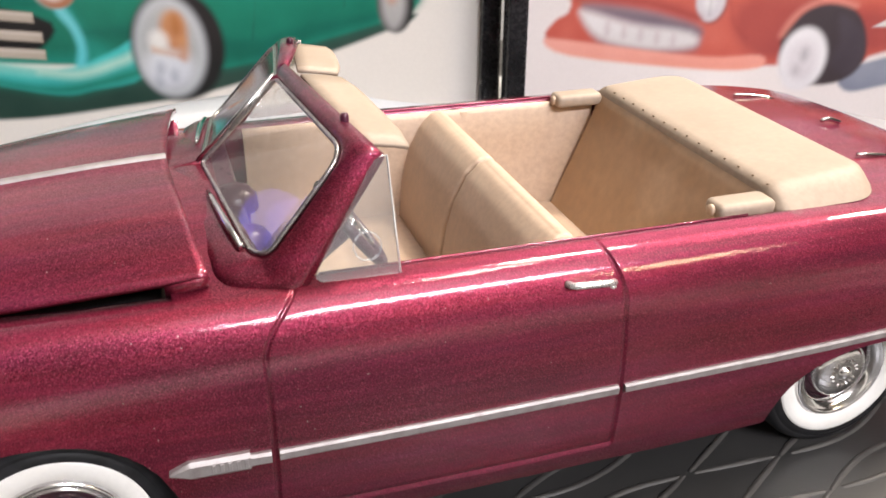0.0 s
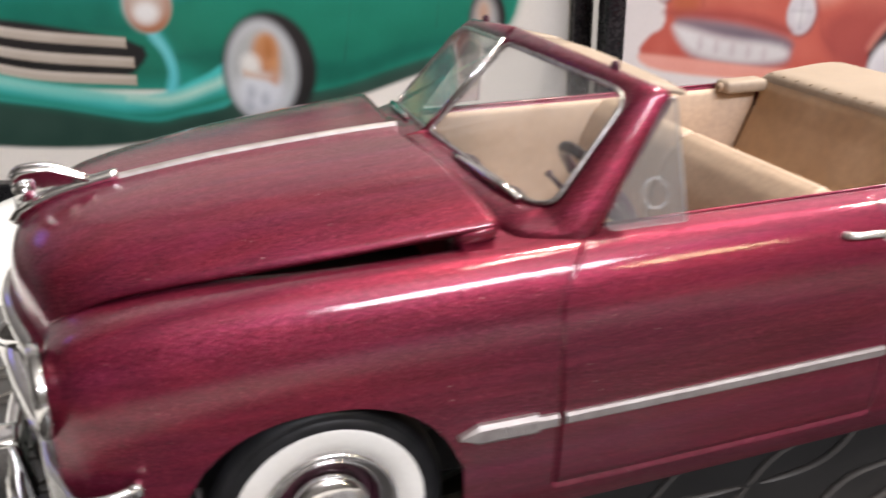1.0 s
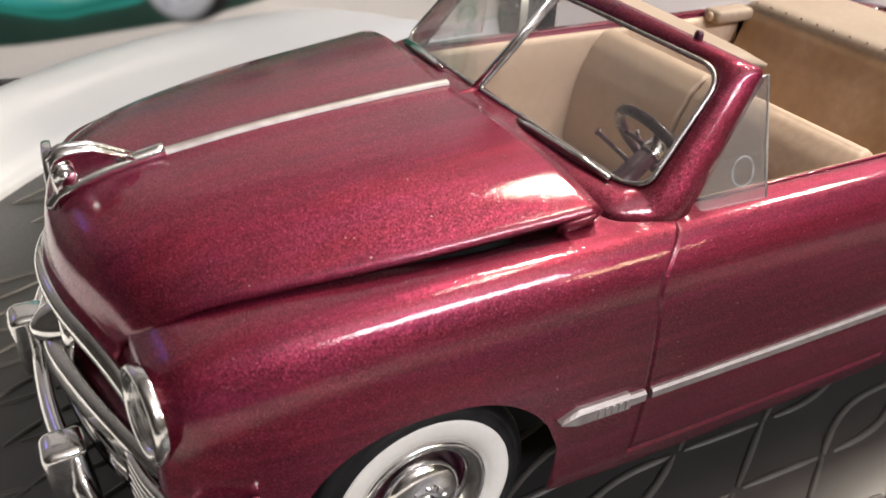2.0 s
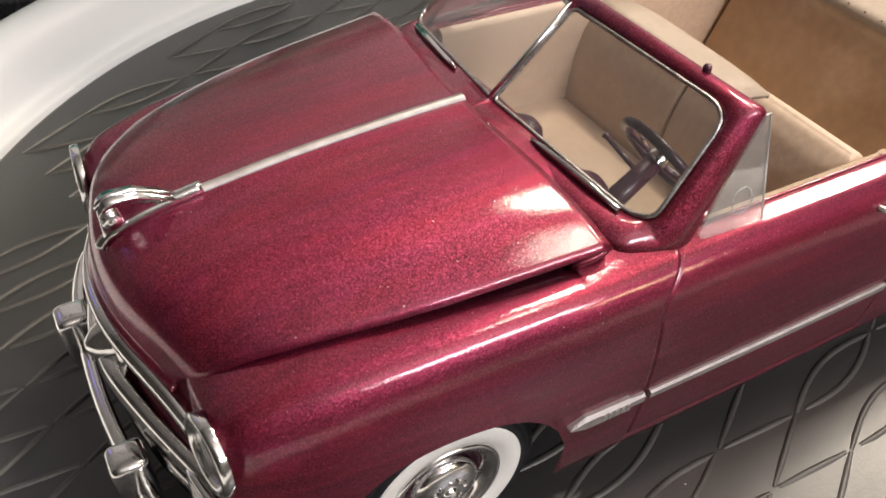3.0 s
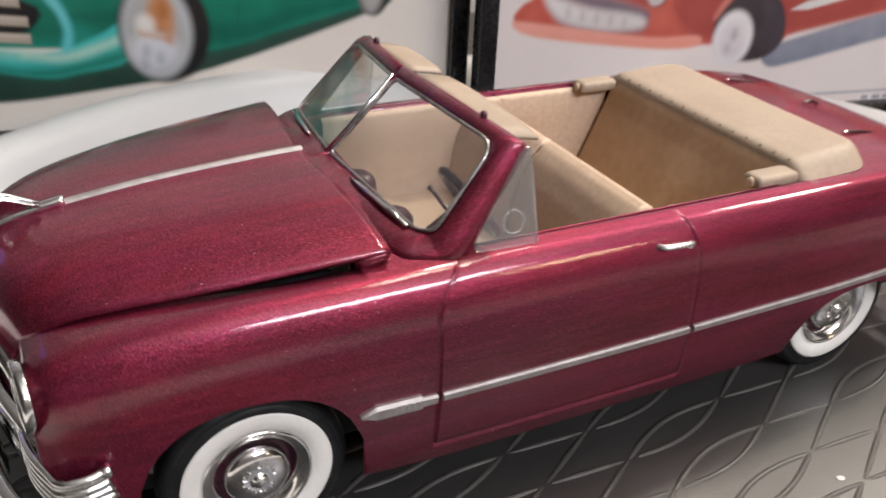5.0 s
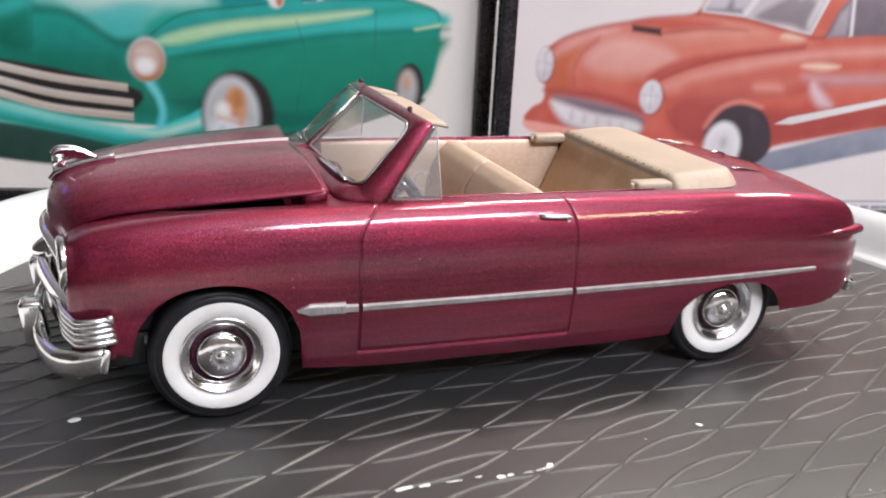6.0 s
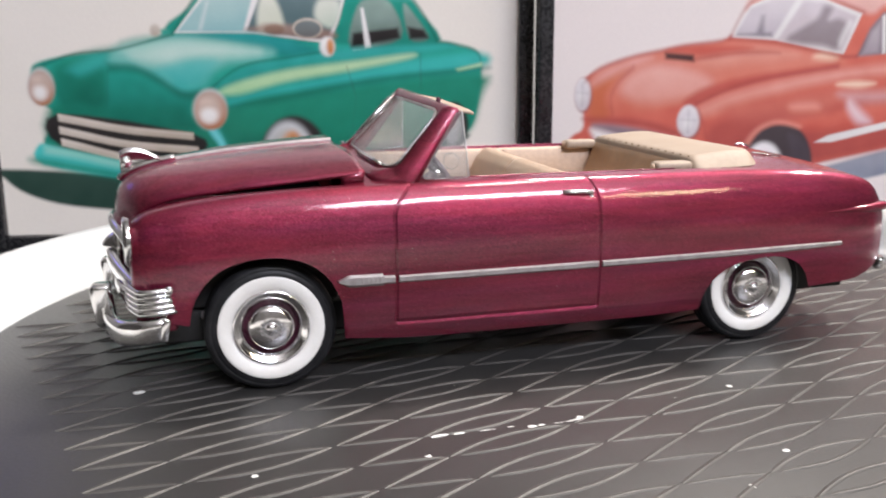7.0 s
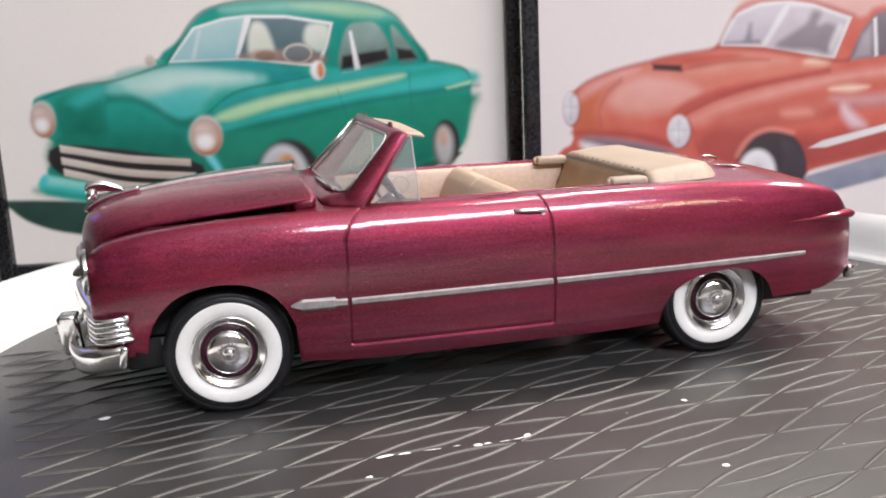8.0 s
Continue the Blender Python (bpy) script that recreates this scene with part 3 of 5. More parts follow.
def ledge(name, points, height, depth, label):
    """A box-shaped chrome ledge swept along its line, with narrow rounded edges."""
    path = smooth_line(points, 6)
    rows = []
    for i, p in enumerate(path):
        d = path[min(i + 1, len(path) - 1)] - path[max(i - 1, 0)]
        n = Vector((d.y, -d.x, 0)).normalized()
        n = n if n.x < 0 else -n
        rows.append([p + n * o * depth + Vector((0, 0, h * height)) for o, h in
                     ((-1, -0.42), (-0.15, -0.5), (0.0, -0.46), (0.06, -0.36), (0.02, -0.1), (0.0, 0.18), (-0.04, 0.34), (-0.14, 0.44), (-0.3, 0.48), (-1, 0.5))])
    b = bm_new()
    vs = grid_faces(b, rows, close=True)
    b.faces.new(vs[0])
    b.faces.new(vs[-1])
    bmesh.ops.recalc_face_normals(b, faces=b.faces)
    return part(name, b, CHROME, grille, label)


bar("grille_surround", both([(-2.08, -0.70, 0.60), (-2.105, -0.60, 0.69), (-2.16, -0.42, 0.785), (-2.23, -0.18, 0.835), (-2.25, 0, 0.845)]), 0.026, 1.3,
    "curved chrome surround over the grille")
ledge("grille_bar", both([(-2.09, -0.74, 0.575), (-2.15, -0.60, 0.585), (-2.235, -0.34, 0.615), (-2.29, -0.12, 0.640), (-2.295, 0, 0.645)]), 0.085, 0.10, "chrome centre grille bar")
ledge("grille_bar", both([(-2.08, -0.75, 0.50), (-2.14, -0.62, 0.50), (-2.225, -0.35, 0.505), (-2.265, 0, 0.51)]), 0.065, 0.10, "lower chrome grille bar")
b = lathe(bm_new(), [(0.13, -0.01), (0.135, 0.012), (0.12, 0.028), (0.10, 0.022), (0.085, 0.012), (0.075, 0.03), (0.05, 0.07), (0.022, 0.095), (0, 0.102)], 32,
          Matrix.Translation((-2.222, 0, 0.69)) @ Matrix.Rotation(radians(-90), 4, "Y"))
part("grille_bullet", b, CHROME, grille, "chrome bullet in the middle of the grille")
for s in (1, -1):
    # fluted corner lamps, each a stack of ribs that wraps round the fender
    lamp = new("parking_lamp")
    lamp.parent = car
    for k in range(5):
        z = 0.482 + 0.029 * k
        e = 0.018 * (k == 4)
        b = tube(bm_new(), smooth_line([(-1.950 + 0.008 * (4 - k), s * (0.828 + e), z + 0.012), (-2.01, s * (0.842 + e), z + 0.008), (-2.08, s * (0.826 + e), z + 0.004), (-2.11, s * 0.775, z),
                                        (-2.15, s * 0.66, z), (-2.17, s * 0.52, z)], 5), 0.0165, 10, flat=1.0)
        part("rib", b, CHROME, lamp)
    b = box(bm_new(), -1.962, -1.925, s * 0.845 - 0.022, s * 0.845 + 0.022, 0.588, 0.632, 0.012)
    part("end_cap", b, CHROME, lamp, "chrome end cap")
    # headlamp: bezel, glass
    head = new("headlamp")
    head.parent = car
    at = Matrix.Translation((-2.137, s * 0.665, 0.832)) @ Matrix.Rotation(radians(-90), 4, "Y") @ Matrix.Rotation(radians(-6 * s), 4, "X")
    b = lathe(bm_new(), [(0.124, -0.012), (0.127, 0.004), (0.122, 0.016), (0.110, 0.020), (0.100, 0.012), (0.094, -0.008)], 40, at)
    part("bezel", b, CHROME, head, "chrome headlamp bezel")
    b = lathe(bm_new(), [(0.096, -0.004), (0.08, 0.012), (0.045, 0.022), (0, 0.026)], 32, at)
    part("lens", b, GLASS, head, "clear headlamp lens")
    b = lathe(bm_new(), [(0.096, -0.006), (0.06, -0.012), (0, -0.014)], 32, at)
    part("reflector", b, CHROME, head, "bright reflector bowl")


def bumper(name, points, height, mat, label):
    """A pressed bumper blade swept along its line: a bulged face with rolled edges."""
    path = smooth_line(points, 6)
    rows = []
    for i, p in enumerate(path):
        d = path[min(i + 1, len(path) - 1)] - path[max(i - 1, 0)]
        n = Vector((d.y, -d.x, 0)).normalized()
        if n.dot(Vector((p.x * 0.4, p.y, 0))) < 0:
            n = -n
        rows.append([p + n * o + Vector((0, 0, h * height)) for o, h in
                     ((-0.03, -0.42), (-0.012, -0.5), (0.006, -0.47), (0.022, -0.30), (0.018, -0.05), (0.026, 0.15), (0.018, 0.38), (0.0, 0.48), (-0.02, 0.5), (-0.03, 0.42))])
    b = bm_new()
    vs = grid_faces(b, rows, close=True)
    b.faces.new(vs[0])
    b.faces.new(vs[-1])
    bmesh.ops.recalc_face_normals(b, faces=b.faces)
    return part(name, b, mat, car, label)


front_bumper = bumper("front_bumper", both([(-1.965, -0.835, 0.408), (-2.03, -0.84, 0.398), (-2.12, -0.815, 0.384), (-2.215, -0.70, 0.370), (-2.285, -0.45, 0.365), (-2.32, 0, 0.365)]),
                      0.135, CHROME, "chrome wrap-round front bumper")
for s in (1, -1):
    b = bm_new()
    box(b, -2.40, -2.285, s * 0.335 - 0.062, s * 0.335 + 0.062, 0.30, 0.545, 0.026, 3)
    for v in b.verts:
        f = (0.545 - v.co.z) / 0.245
        v.co.x += 0.035 * max(0, 1 - f * 4) + 0.05 * f
        v.co.y = s * 0.335 + (v.co.y - s * 0.335) * (1 - 0.35 * f)
    part("bumper_guard", b, CHROME, front_bumper, "upright chrome bumper guard")
    b = box(bm_new(), -1.995, -1.955, s * 0.838 - 0.034, s * 0.838 + 0.034, 0.345, 0.465, 0.010, 2, Matrix.Translation((-1.975, 0, 0.405)) @ Matrix.Rotation(radians(10), 4, "Y") @ Matrix.Translation((1.975, 0, -0.405)))
    part("end_cap", b, CHROME, front_bumper, "chrome end cap")
rear_bumper = bumper("rear_bumper", both([(2.385, -0.73, 0.42), (2.42, -0.71, 0.42), (2.47, -0.60, 0.415), (2.50, -0.3, 0.41), (2.51, 0, 0.41)]), 0.085, CHROME, "chrome rear bumper")
for s in (1, -1):
    b = box(bm_new(), 2.48, 2.55, s * 0.42 - 0.04, s * 0.42 + 0.04, 0.33, 0.53, 0.025, 3)
    part("bumper_guard", b, CHROME, rear_bumper, "upright chrome bumper guard")
b = box(bm_new(), -2.12, -1.915, -0.78, 0.78, 0.37, 0.455, 0.02)
part("gravel_pan", b, PAINT, car, "maroon pan behind the front bumper")
for x in (-WB, WB):
    b = tube(bm_new(), [(x, -0.68, TYRE), (x, 0.68, TYRE)], 0.03, 10)
    part("axle", b, DULL_CHROME, car, "bare metal axle")
b = tube(bm_new(), [(-1.80, -0.66, 0.415), (-1.25, -0.66, 0.40)], 0.022, 8)
part("frame_rail", b, DULL_CHROME, car, "pale chassis rail")

# bonnet strip and ornament
b = bm_new()
rows = []
for k in range(25):
    p = hood_place(-1.90 + 0.978 * k / 24, 0.0)
    x, z = p.x, p.z
    rows.append([Vector((x, y, z + h)) for y, h in ((-0.0165, -0.004), (-0.014, 0.007), (0, 0.0105), (0.014, 0.007), (0.0165, -0.004))])
rows = [r for r in rows if r[0].x < -0.985]
grid_faces(b, rows)
part("hood_strip", b, DULL_CHROME, hood, "bright strip along the bonnet ridge")
b = tube(bm_new(), smooth_line([(-2.205, 0, 1.062), (-2.17, 0, 1.098), (-2.08, 0, 1.135), (-1.98, 0, 1.160), (-1.89, 0, 1.178)], 5),
         [0.018] * 6 + [0.022] * 8 + [0.022] * 7, 10, flat=0.9)
orn = part("hood_ornament", b, CHROME, hood, "chrome bonnet ornament")
crest_top = curve1([(-2.19, 1.196), (-2.18, 1.216), (-2.15, 1.230), (-2.10, 1.230), (-2.04, 1.207), (-1.97, 1.172)])
b = bm_new()
rows = []
for x in (-2.19, -2.18, -2.165, -2.15, -2.12, -2.08, -2.04, -2.0, -1.97):
    foot, top = hood_place(max(x, -2.234), 0).z - 0.01, crest_top(x)
    rows.append([Vector((x, y * (0.016 + 0.020 * max(0, (t - 0.7) / 0.3)), foot + (top - foot) * t)) for y, t in
                 ((-1, 0), (-0.7, 0.35), (-0.6, 0.7), (-1, 0.88), (-0.8, 1.0), (0.8, 1.0), (1, 0.88), (0.6, 0.7), (0.7, 0.35), (1, 0))])
vs = grid_faces(b, rows, close=True)
b.faces.new(vs[0])
b.faces.new(vs[-1])
bmesh.ops.recalc_face_normals(b, faces=b.faces)
crest = part("crest", b, CHROME, orn, "chrome crest of the ornament")
b = tube(bm_new(), [(x, 0, crest_top(x) + 0.002) for x in (-2.192, -2.18, -2.165, -2.15, -2.12, -2.09, -2.06, -2.03, -2.0, -1.97)], 0.0085, 8)
part("crest_rim", b, CHROME, crest, "chrome rim of the crest")
for s in (1, -1):
    b = lathe(bm_new(), [(0.030, -0.012), (0.030, 0.004), (0.024, 0.011), (0.015, 0.008), (0.011, 0.013), (0, 0.016)], 20,
              Matrix.Translation((-2.158, s * 0.022, 1.158)) @ Matrix.Rotation(radians(-90 * s), 4, "X"))
    part("crest_boss", b, CHROME, crest, "round chrome boss on the crest")

# ---- windscreen ----
def rounded(corners, radius, per=6):
    """A closed loop with rounded corners."""
    out, n = [], len(corners)
    for i in range(n):
        a, p, c = (Vector(corners[j % n]) for j in (i - 1, i, i + 1))
        r = radius[i] if isinstance(radius, (list, tuple)) else radius
        p0, p1 = p + (a - p).normalized() * r, p + (c - p).normalized() * r
        for k in range(per + 1):
            t = k / per
            out.append((1 - t) ** 2 * p0 + 2 * t * (1 - t) * p + t * t * p1)
    return out


screen = new("windscreen_frame")
screen.parent = car
for s in (1, -1):
    inner = [(-0.742, s * 0.712, 1.168), (-0.784, s * 0.65, 1.155), (-0.868, s * 0.008, 1.212), (-0.585, s * 0.008, 1.492), (-0.492, s * 0.668, 1.447)]
    outer = [(-0.69, s * 0.792, 1.065), (-0.90, s * 0.725, 1.095), (-1.005, s * 0.0, 1.195), (-0.552, s * 0.0, 1.545), (-0.400, s * 0.722, 1.462)]
    a, c = rounded(inner, [0.035, 0.03, 0.02, 0.03, 0.085]), rounded(outer, [0.05, 0.07, 0.004, 0.004, 0.02])
    # the two halves meet in a thin line under the divider
    c = [Vector((p.x, 0, p.z)) if abs(p.y) < 0.0085 else q for p, q in zip(a, c)]
    n = (Vector(inner[2]) - Vector(inner[1])).cross(Vector(inner[4]) - Vector(inner[1])).normalized()
    if n.x > 0:
        n = -n
    b = bm_new()
    thick = [n * min(1.0, 0.04 + abs(p.y) / 0.06) for p in a]
    loops = [[p - t * 0.02 for p, t in zip(a, thick)], [p - t * 0.002 for p, t in zip(a, thick)], [p.lerp(q, 0.25) + t * 0.016 for p, q, t in zip(a, c, thick)],
             [p.lerp(q, 0.5) + t * 0.023 for p, q, t in zip(a, c, thick)], [p.lerp(q, 0.78) + t * 0.018 for p, q, t in zip(a, c, thick)], [p + t * 0.002 for p, t in zip(c, thick)],
             [p - t * 0.028 for p, t in zip(c, thick)], [p.lerp(q, 0.5) - t * 0.034 for p, q, t in zip(a, c, thick)]]
    rows = list(zip(*loops))
    rows.append(rows[0])
    grid_faces(b, rows, close=True)
    bmesh.ops.remove_doubles(b, verts=b.verts, dist=1e-5)
    bmesh.ops.recalc_face_normals(b, faces=b.faces)
    part("frame_half", b, PAINT, screen, "maroon windscreen surround")
    b = tube(bm_new(), [p + n * 0.004 for p in a] + [a[0] + n * 0.004], 0.0078, 8, cap=False)
    part("screen_trim", b, TRIM, screen, "bright windscreen trim")
    b = bm_new()
    vs = [b.verts.new(p - n * 0.004) for p in a]
    b.faces.new(vs)
    made = bmesh.ops.extrude_face_region(b, geom=b.faces[:])["geom"]
    bmesh.ops.translate(b, vec=n * 0.008, verts=[v for v in made if isinstance(v, bmesh.types.BMVert)])
    bmesh.ops.recalc_face_normals(b, faces=b.faces)
    pane = part("pane", b, GLASS, screen, "clear windscreen pane", smooth=False)
    pane.visible_shadow = False
    # wiper, mirror pin, sun visor, quarter light
    b = tube(bm_new(), [(-0.812, s * 0.63, 1.166), (-0.838, s * 0.50, 1.184), (-0.866, s * 0.30, 1.199), (-0.873, s * 0.24, 1.201)], [0.012, 0.013, 0.010, 0.006], 8)
    part("wiper", b, CHROME, screen, "bright metal wiper blade")
    b = lathe(bm_new(), [(0.014, -0.02), (0.014, 0.012), (0.010, 0.020), (0, 0.022)], 12, Matrix.Translation((-0.455, s * 0.508, 1.492)))
    part("header_pin", b, PLUM, screen, "small plum locating pin on the header")
    b = bm_new()
    rows = []
    for k in range(7):
        f = k / 6
        y0, x0, z0 = 0.03 + 0.60 * f, -0.505 + 0.075 * f, 1.512 - 0.055 * f
        reach = 0.165 * (1 - 0.12 * abs(2 * f - 1) ** 4)
        rows.append([Vector((x0 + reach * t, s * y0, z0 - 0.012 * t - 0.012 * t * t)) for t in (0, 0.3, 0.6, 0.85, 1.0)])
    grid_faces(b, rows)
    bmesh.ops.recalc_face_normals(b, faces=b.faces)
    bmesh.ops.solidify(b, geom=b.faces[:], thickness=0.014)
    part("sun_visor", b, BOOT_TAN, screen, "tan sun visor")
    b = bm_new()
    corners = rounded([(-0.635, s * 0.785, 1.098), (-0.368, s * 0.802, 1.100), (-0.380, s * 0.715, 1.445), (-0.418, s * 0.715, 1.440)], [0.05, 0.01, 0.008, 0.008], 5)
    vs = [b.verts.new(p) for p in corners]
    b.faces.new(vs)
    made = bmesh.ops.extrude_face_region(b, geom=b.faces[:])["geom"]
    bmesh.ops.translate(b, vec=(0, s * 0.010, 0), verts=[v for v in made if isinstance(v, bmesh.types.BMVert)])
    bmesh.ops.recalc_face_normals(b, faces=b.faces)
    quarter = part("quarter_light", b, HAZY_SHEEN, car, "clear plastic quarter light with a moulded ring", smooth=False)
    quarter.visible_shadow = False
    b = tube(bm_new(), [(-0.366, s * 0.807, 1.100), (-0.372, s * 0.764, 1.27), (-0.379, s * 0.720, 1.445), (-0.416, s * 0.720, 1.442)], 0.0032, 6)
    part("quarter_edge", b, FROST, quarter, "pale cut edge of the quarter light")
    b = bm_new()
    ring = [Vector((-0.46 + 0.042 * math.cos(2 * math.pi * k / 24), s * (0.799 - 0.085 * (0.08 + 0.042 * math.sin(2 * math.pi * k / 24)) / 0.34 + 0.004), 1.19 + 0.042 * math.sin(2 * math.pi * k / 24))) for k in range(24)]
    tube(b, ring + [ring[0]], 0.003, 6, cap=False)
    part("moulded_ring", b, RING, quarter).visible_shadow = False
b = tube(bm_new(), [(-0.886, 0, 1.217), (-0.74, 0, 1.362), (-0.593, 0, 1.508)], 0.010, 12)
part("divider", b, CHROME, screen, "chrome windscreen divider")

# ---- interior ----
cabin = new("interior")
cabin.parent = car
b = box(bm_new(), -0.95, 1.10, -0.705, 0.705, 0.34, 0.38, 0.01)
part("cabin_floor", b, TAN, cabin, "tan moulded floor")
for s in (1, -1):
    b = bm_new()
    rows = []
    for k in range(22):
        x = -0.66 + 1.67 * k / 21
        w = half_width(x) * CAP - 0.046
        rows.append([Vector((x, s * (w - o), z)) for o, z in ((0.0, shoulder(x) - 0.01), (0.022, shoulder(x) - 0.012), (0.034, shoulder(x) - 0.03), (0.036, 0.9), (0.042, 0.78), (0.05, 0.6), (0.05, 0.36))])
    grid_faces(b, rows)
    bmesh.ops.recalc_face_normals(b, faces=b.faces)
    part("door_card", b, TAN, cabin, "tan moulded door panel")
    b = box(bm_new(), 0.335, 0.375, s * 0.700 - 0.014, s * 0.700 + 0.014, 0.60, 1.072, 0.006)
    part("door_jamb", b, TAN, cabin, "raised tan post behind the door")


def padded(bm, profile, y0, y1, bevel=0.03):
    """A seat piece: a side profile (x, z) drawn out across the car, with soft edges."""
    vs = [bm.verts.new((x, y0, z)) for x, z in profile]
    f = bm.faces.new(vs)
    made = bmesh.ops.extrude_face_region(bm, geom=[f])["geom"]
    bmesh.ops.translate(bm, vec=(0, y1 - y0, 0), verts=[v for v in made if isinstance(v, bmesh.types.BMVert)])
    bmesh.ops.recalc_face_normals(bm, faces=bm.faces)
    bmesh.ops.bevel(bm, geom=bm.edges[:], offset=bevel, segments=4, profile=0.6, affect="EDGES", clamp_overlap=True)
    return bm


FRONT_BACK = [(0.03, 0.58), (0.038, 0.70), (0.056, 0.82), (0.088, 0.93), (0.14, 1.03), (0.19, 1.08), (0.235, 1.092), (0.275, 1.065), (0.288, 0.95), (0.28, 0.38), (0.03, 0.38)]
front_seat = new("front_seat")
front_seat.parent = cabin
part("seat_back", padded(bm_new(), FRONT_BACK, -0.695, 0.046, 0.024), TAN, front_seat, "tan seat back")
part("seat_back", padded(bm_new(), FRONT_BACK, 0.056, 0.695, 0.024), TAN, front_seat, "tan seat back")
part("cushion", padded(bm_new(), [(-0.56, 0.385), (-0.58, 0.58), (-0.52, 0.635), (0.04, 0.60), (0.06, 0.385)], -0.69, 0.69, 0.03), TAN, front_seat, "tan bench cushion")
rear_seat = new("rear_seat")
rear_seat.parent = cabin
part("seat_back", padded(bm_new(), [(0.80, 0.56), (0.87, 0.72), (0.985, 0.98), (1.02, 1.085), (1.05, 1.122), (1.10, 1.118), (1.10, 0.38), (0.80, 0.38)], -0.66, 0.66, 0.022), SCUFFED_TAN, rear_seat, "tan rear seat back with brown scuffs")
part("cushion", padded(bm_new(), [(0.42, 0.385), (0.40, 0.56), (0.46, 0.60), (0.82, 0.575), (0.84, 0.385)], -0.68, 0.68, 0.03), TAN, rear_seat, "tan rear cushion")

b = bm_new()
box(b, -0.90, -0.745, -0.70, 0.70, 0.86, 1.085, 0.03, 3)
dash = part("dashboard", b, PLUM, cabin, "plum dashboard")
for y in (-0.42, -0.05):
    b = lathe(bm_new(), [(0.085, -0.04), (0.08, 0.01), (0.06, 0.035), (0.03, 0.048), (0, 0.05)], 20, Matrix.Translation((-0.775, y, 1.085)))
    part("instrument_pod", b, PLUM, dash, "domed plum instrument pod")
steer = new("steering_wheel")
steer.parent = cabin
at = Matrix.Translation((-0.425, -0.39, 1.085)) @ Matrix.Rotation(radians(54), 4, "Y")
b = bm_new()
ring = [at @ Vector((0.165 * math.cos(2 * math.pi * k / 32), 0.165 * math.sin(2 * math.pi * k / 32), 0)) for k in range(32)]
tube(b, ring + [ring[0]], 0.019, 10, cap=False)
part("rim", b, PLUM, steer, "thin plum steering wheel rim")
for a in (90, 210, 330):
    p = at @ Vector((0.16 * math.cos(radians(a)), 0.16 * math.sin(radians(a)), 0))
    part("spoke", tube(bm_new(), [at @ Vector((0, 0, -0.01)), p], 0.010, 6), PLUM, steer)
half_ring = [at @ Vector((0.10 * math.cos(radians(a)), 0.10 * math.sin(radians(a)), 0.012)) for a in range(-100, 101, 10)]
part("horn_ring", tube(bm_new(), half_ring, 0.007, 6), CHROME, steer, "chrome horn ring")
part("hub", lathe(bm_new(), [(0.04, -0.03), (0.04, 0.008), (0.025, 0.022), (0, 0.025)], 16, at), CHROME, steer, "chrome horn button")
part("column", tube(bm_new(), [at @ Vector((0, 0, -0.01)), at @ Vector((0, 0, -0.40))], [0.034, 0.045], 12), PLUM, steer, "plum steering column")
part("gear_lever", tube(bm_new(), [at @ Vector((0, 0, -0.09)), at @ Vector((-0.02, 0.10, -0.08)), at @ Vector((-0.035, 0.19, -0.07)), at @ Vector((-0.037, 0.20, -0.068))], [0.009, 0.009, 0.009, 0.016], 8), PLUM, steer, "thin gear lever")

# ---- folded hood cover ----
cover = new("hood_cover")
cover.parent = car
b = bm_new()
rows = []
NX, NY = 22, 36
for i in range(NX + 1):
    f = i / NX
    x = 1.035 + 0.545 * f
    w = 0.742 * (1 - max(0, (f - 0.45) / 0.55) ** 3.2 * 0.34)
    row = []
    for k in range(-NY, NY + 1):
        g = k / NY
        y = w * g
        dside, drear, dfront = (1 - abs(g)) * w, (1 - f) * 0.53, f * 0.53
        top = 1.146 + 0.036 * min(1, f * 1.35) - 0.05 * max(0, f - 0.45) ** 1.5
        h = math.sin(math.pi / 2 * min(1, dside / 0.115)) * math.sin(math.pi / 2 * min(1, (drear + 0.006) / 0.17))
        z = 1.083 + (top - 1.083) * h
        z -= 0.02 * max(0, 1 - dfront / 0.03)
        row.append(Vector((x, y, z)))
    rows.append(row)
base = [[Vector((p.x, p.y, 1.05)) for p in rows[0]]]
grid_faces(b, base + rows + [[Vector((p.x, p.y, 1.05)) for p in rows[-1]]])
bmesh.ops.recalc_face_normals(b, faces=b.faces)
part("cover_pad", b, BOOT_TAN, cover, "tan cover over the folded soft top")
for s in (1, -1):
    b = box(bm_new(), 0.80, 1.03, s * 0.668 - 0.055, s * 0.668 + 0.055, 1.062, 1.122, 0.022, 3)
    part("cover_arm", b, BOOT_TAN, cover, "tan forward arm of the cover")
    b = tube(bm_new(), [(0.802, s * 0.668, 1.09), (0.79, s * 0.668, 1.09)], 0.022, 10)
    part("arm_end", b, TAN, cover)
for k in range(15):
    y = -0.63 + 0.09 * k
    b = box(bm_new(), 1.044, 1.051, y - 0.0045, y + 0.0045, 1.140, 1.1470, 0.0015)
    part("snap", b, SNAP, cover)
b = tube(bm_new(), smooth_line([(1.74, -0.05, 1.128), (1.78, -0.05, 1.132), (1.84, -0.05, 1.112)], 4), 0.010, 8)
part("deck_handle", b, CHROME, car, "chrome boot lid handle")
for s in (1, -1):
    b = tube(bm_new(), smooth_line([(1.62, s * 0.42, 1.118), (1.72, s * 0.42, 1.106), (1.84, s * 0.41, 1.082)], 4), 0.008, 8)
    part("deck_hinge", b, CHROME, car, "chrome boot lid hinge")

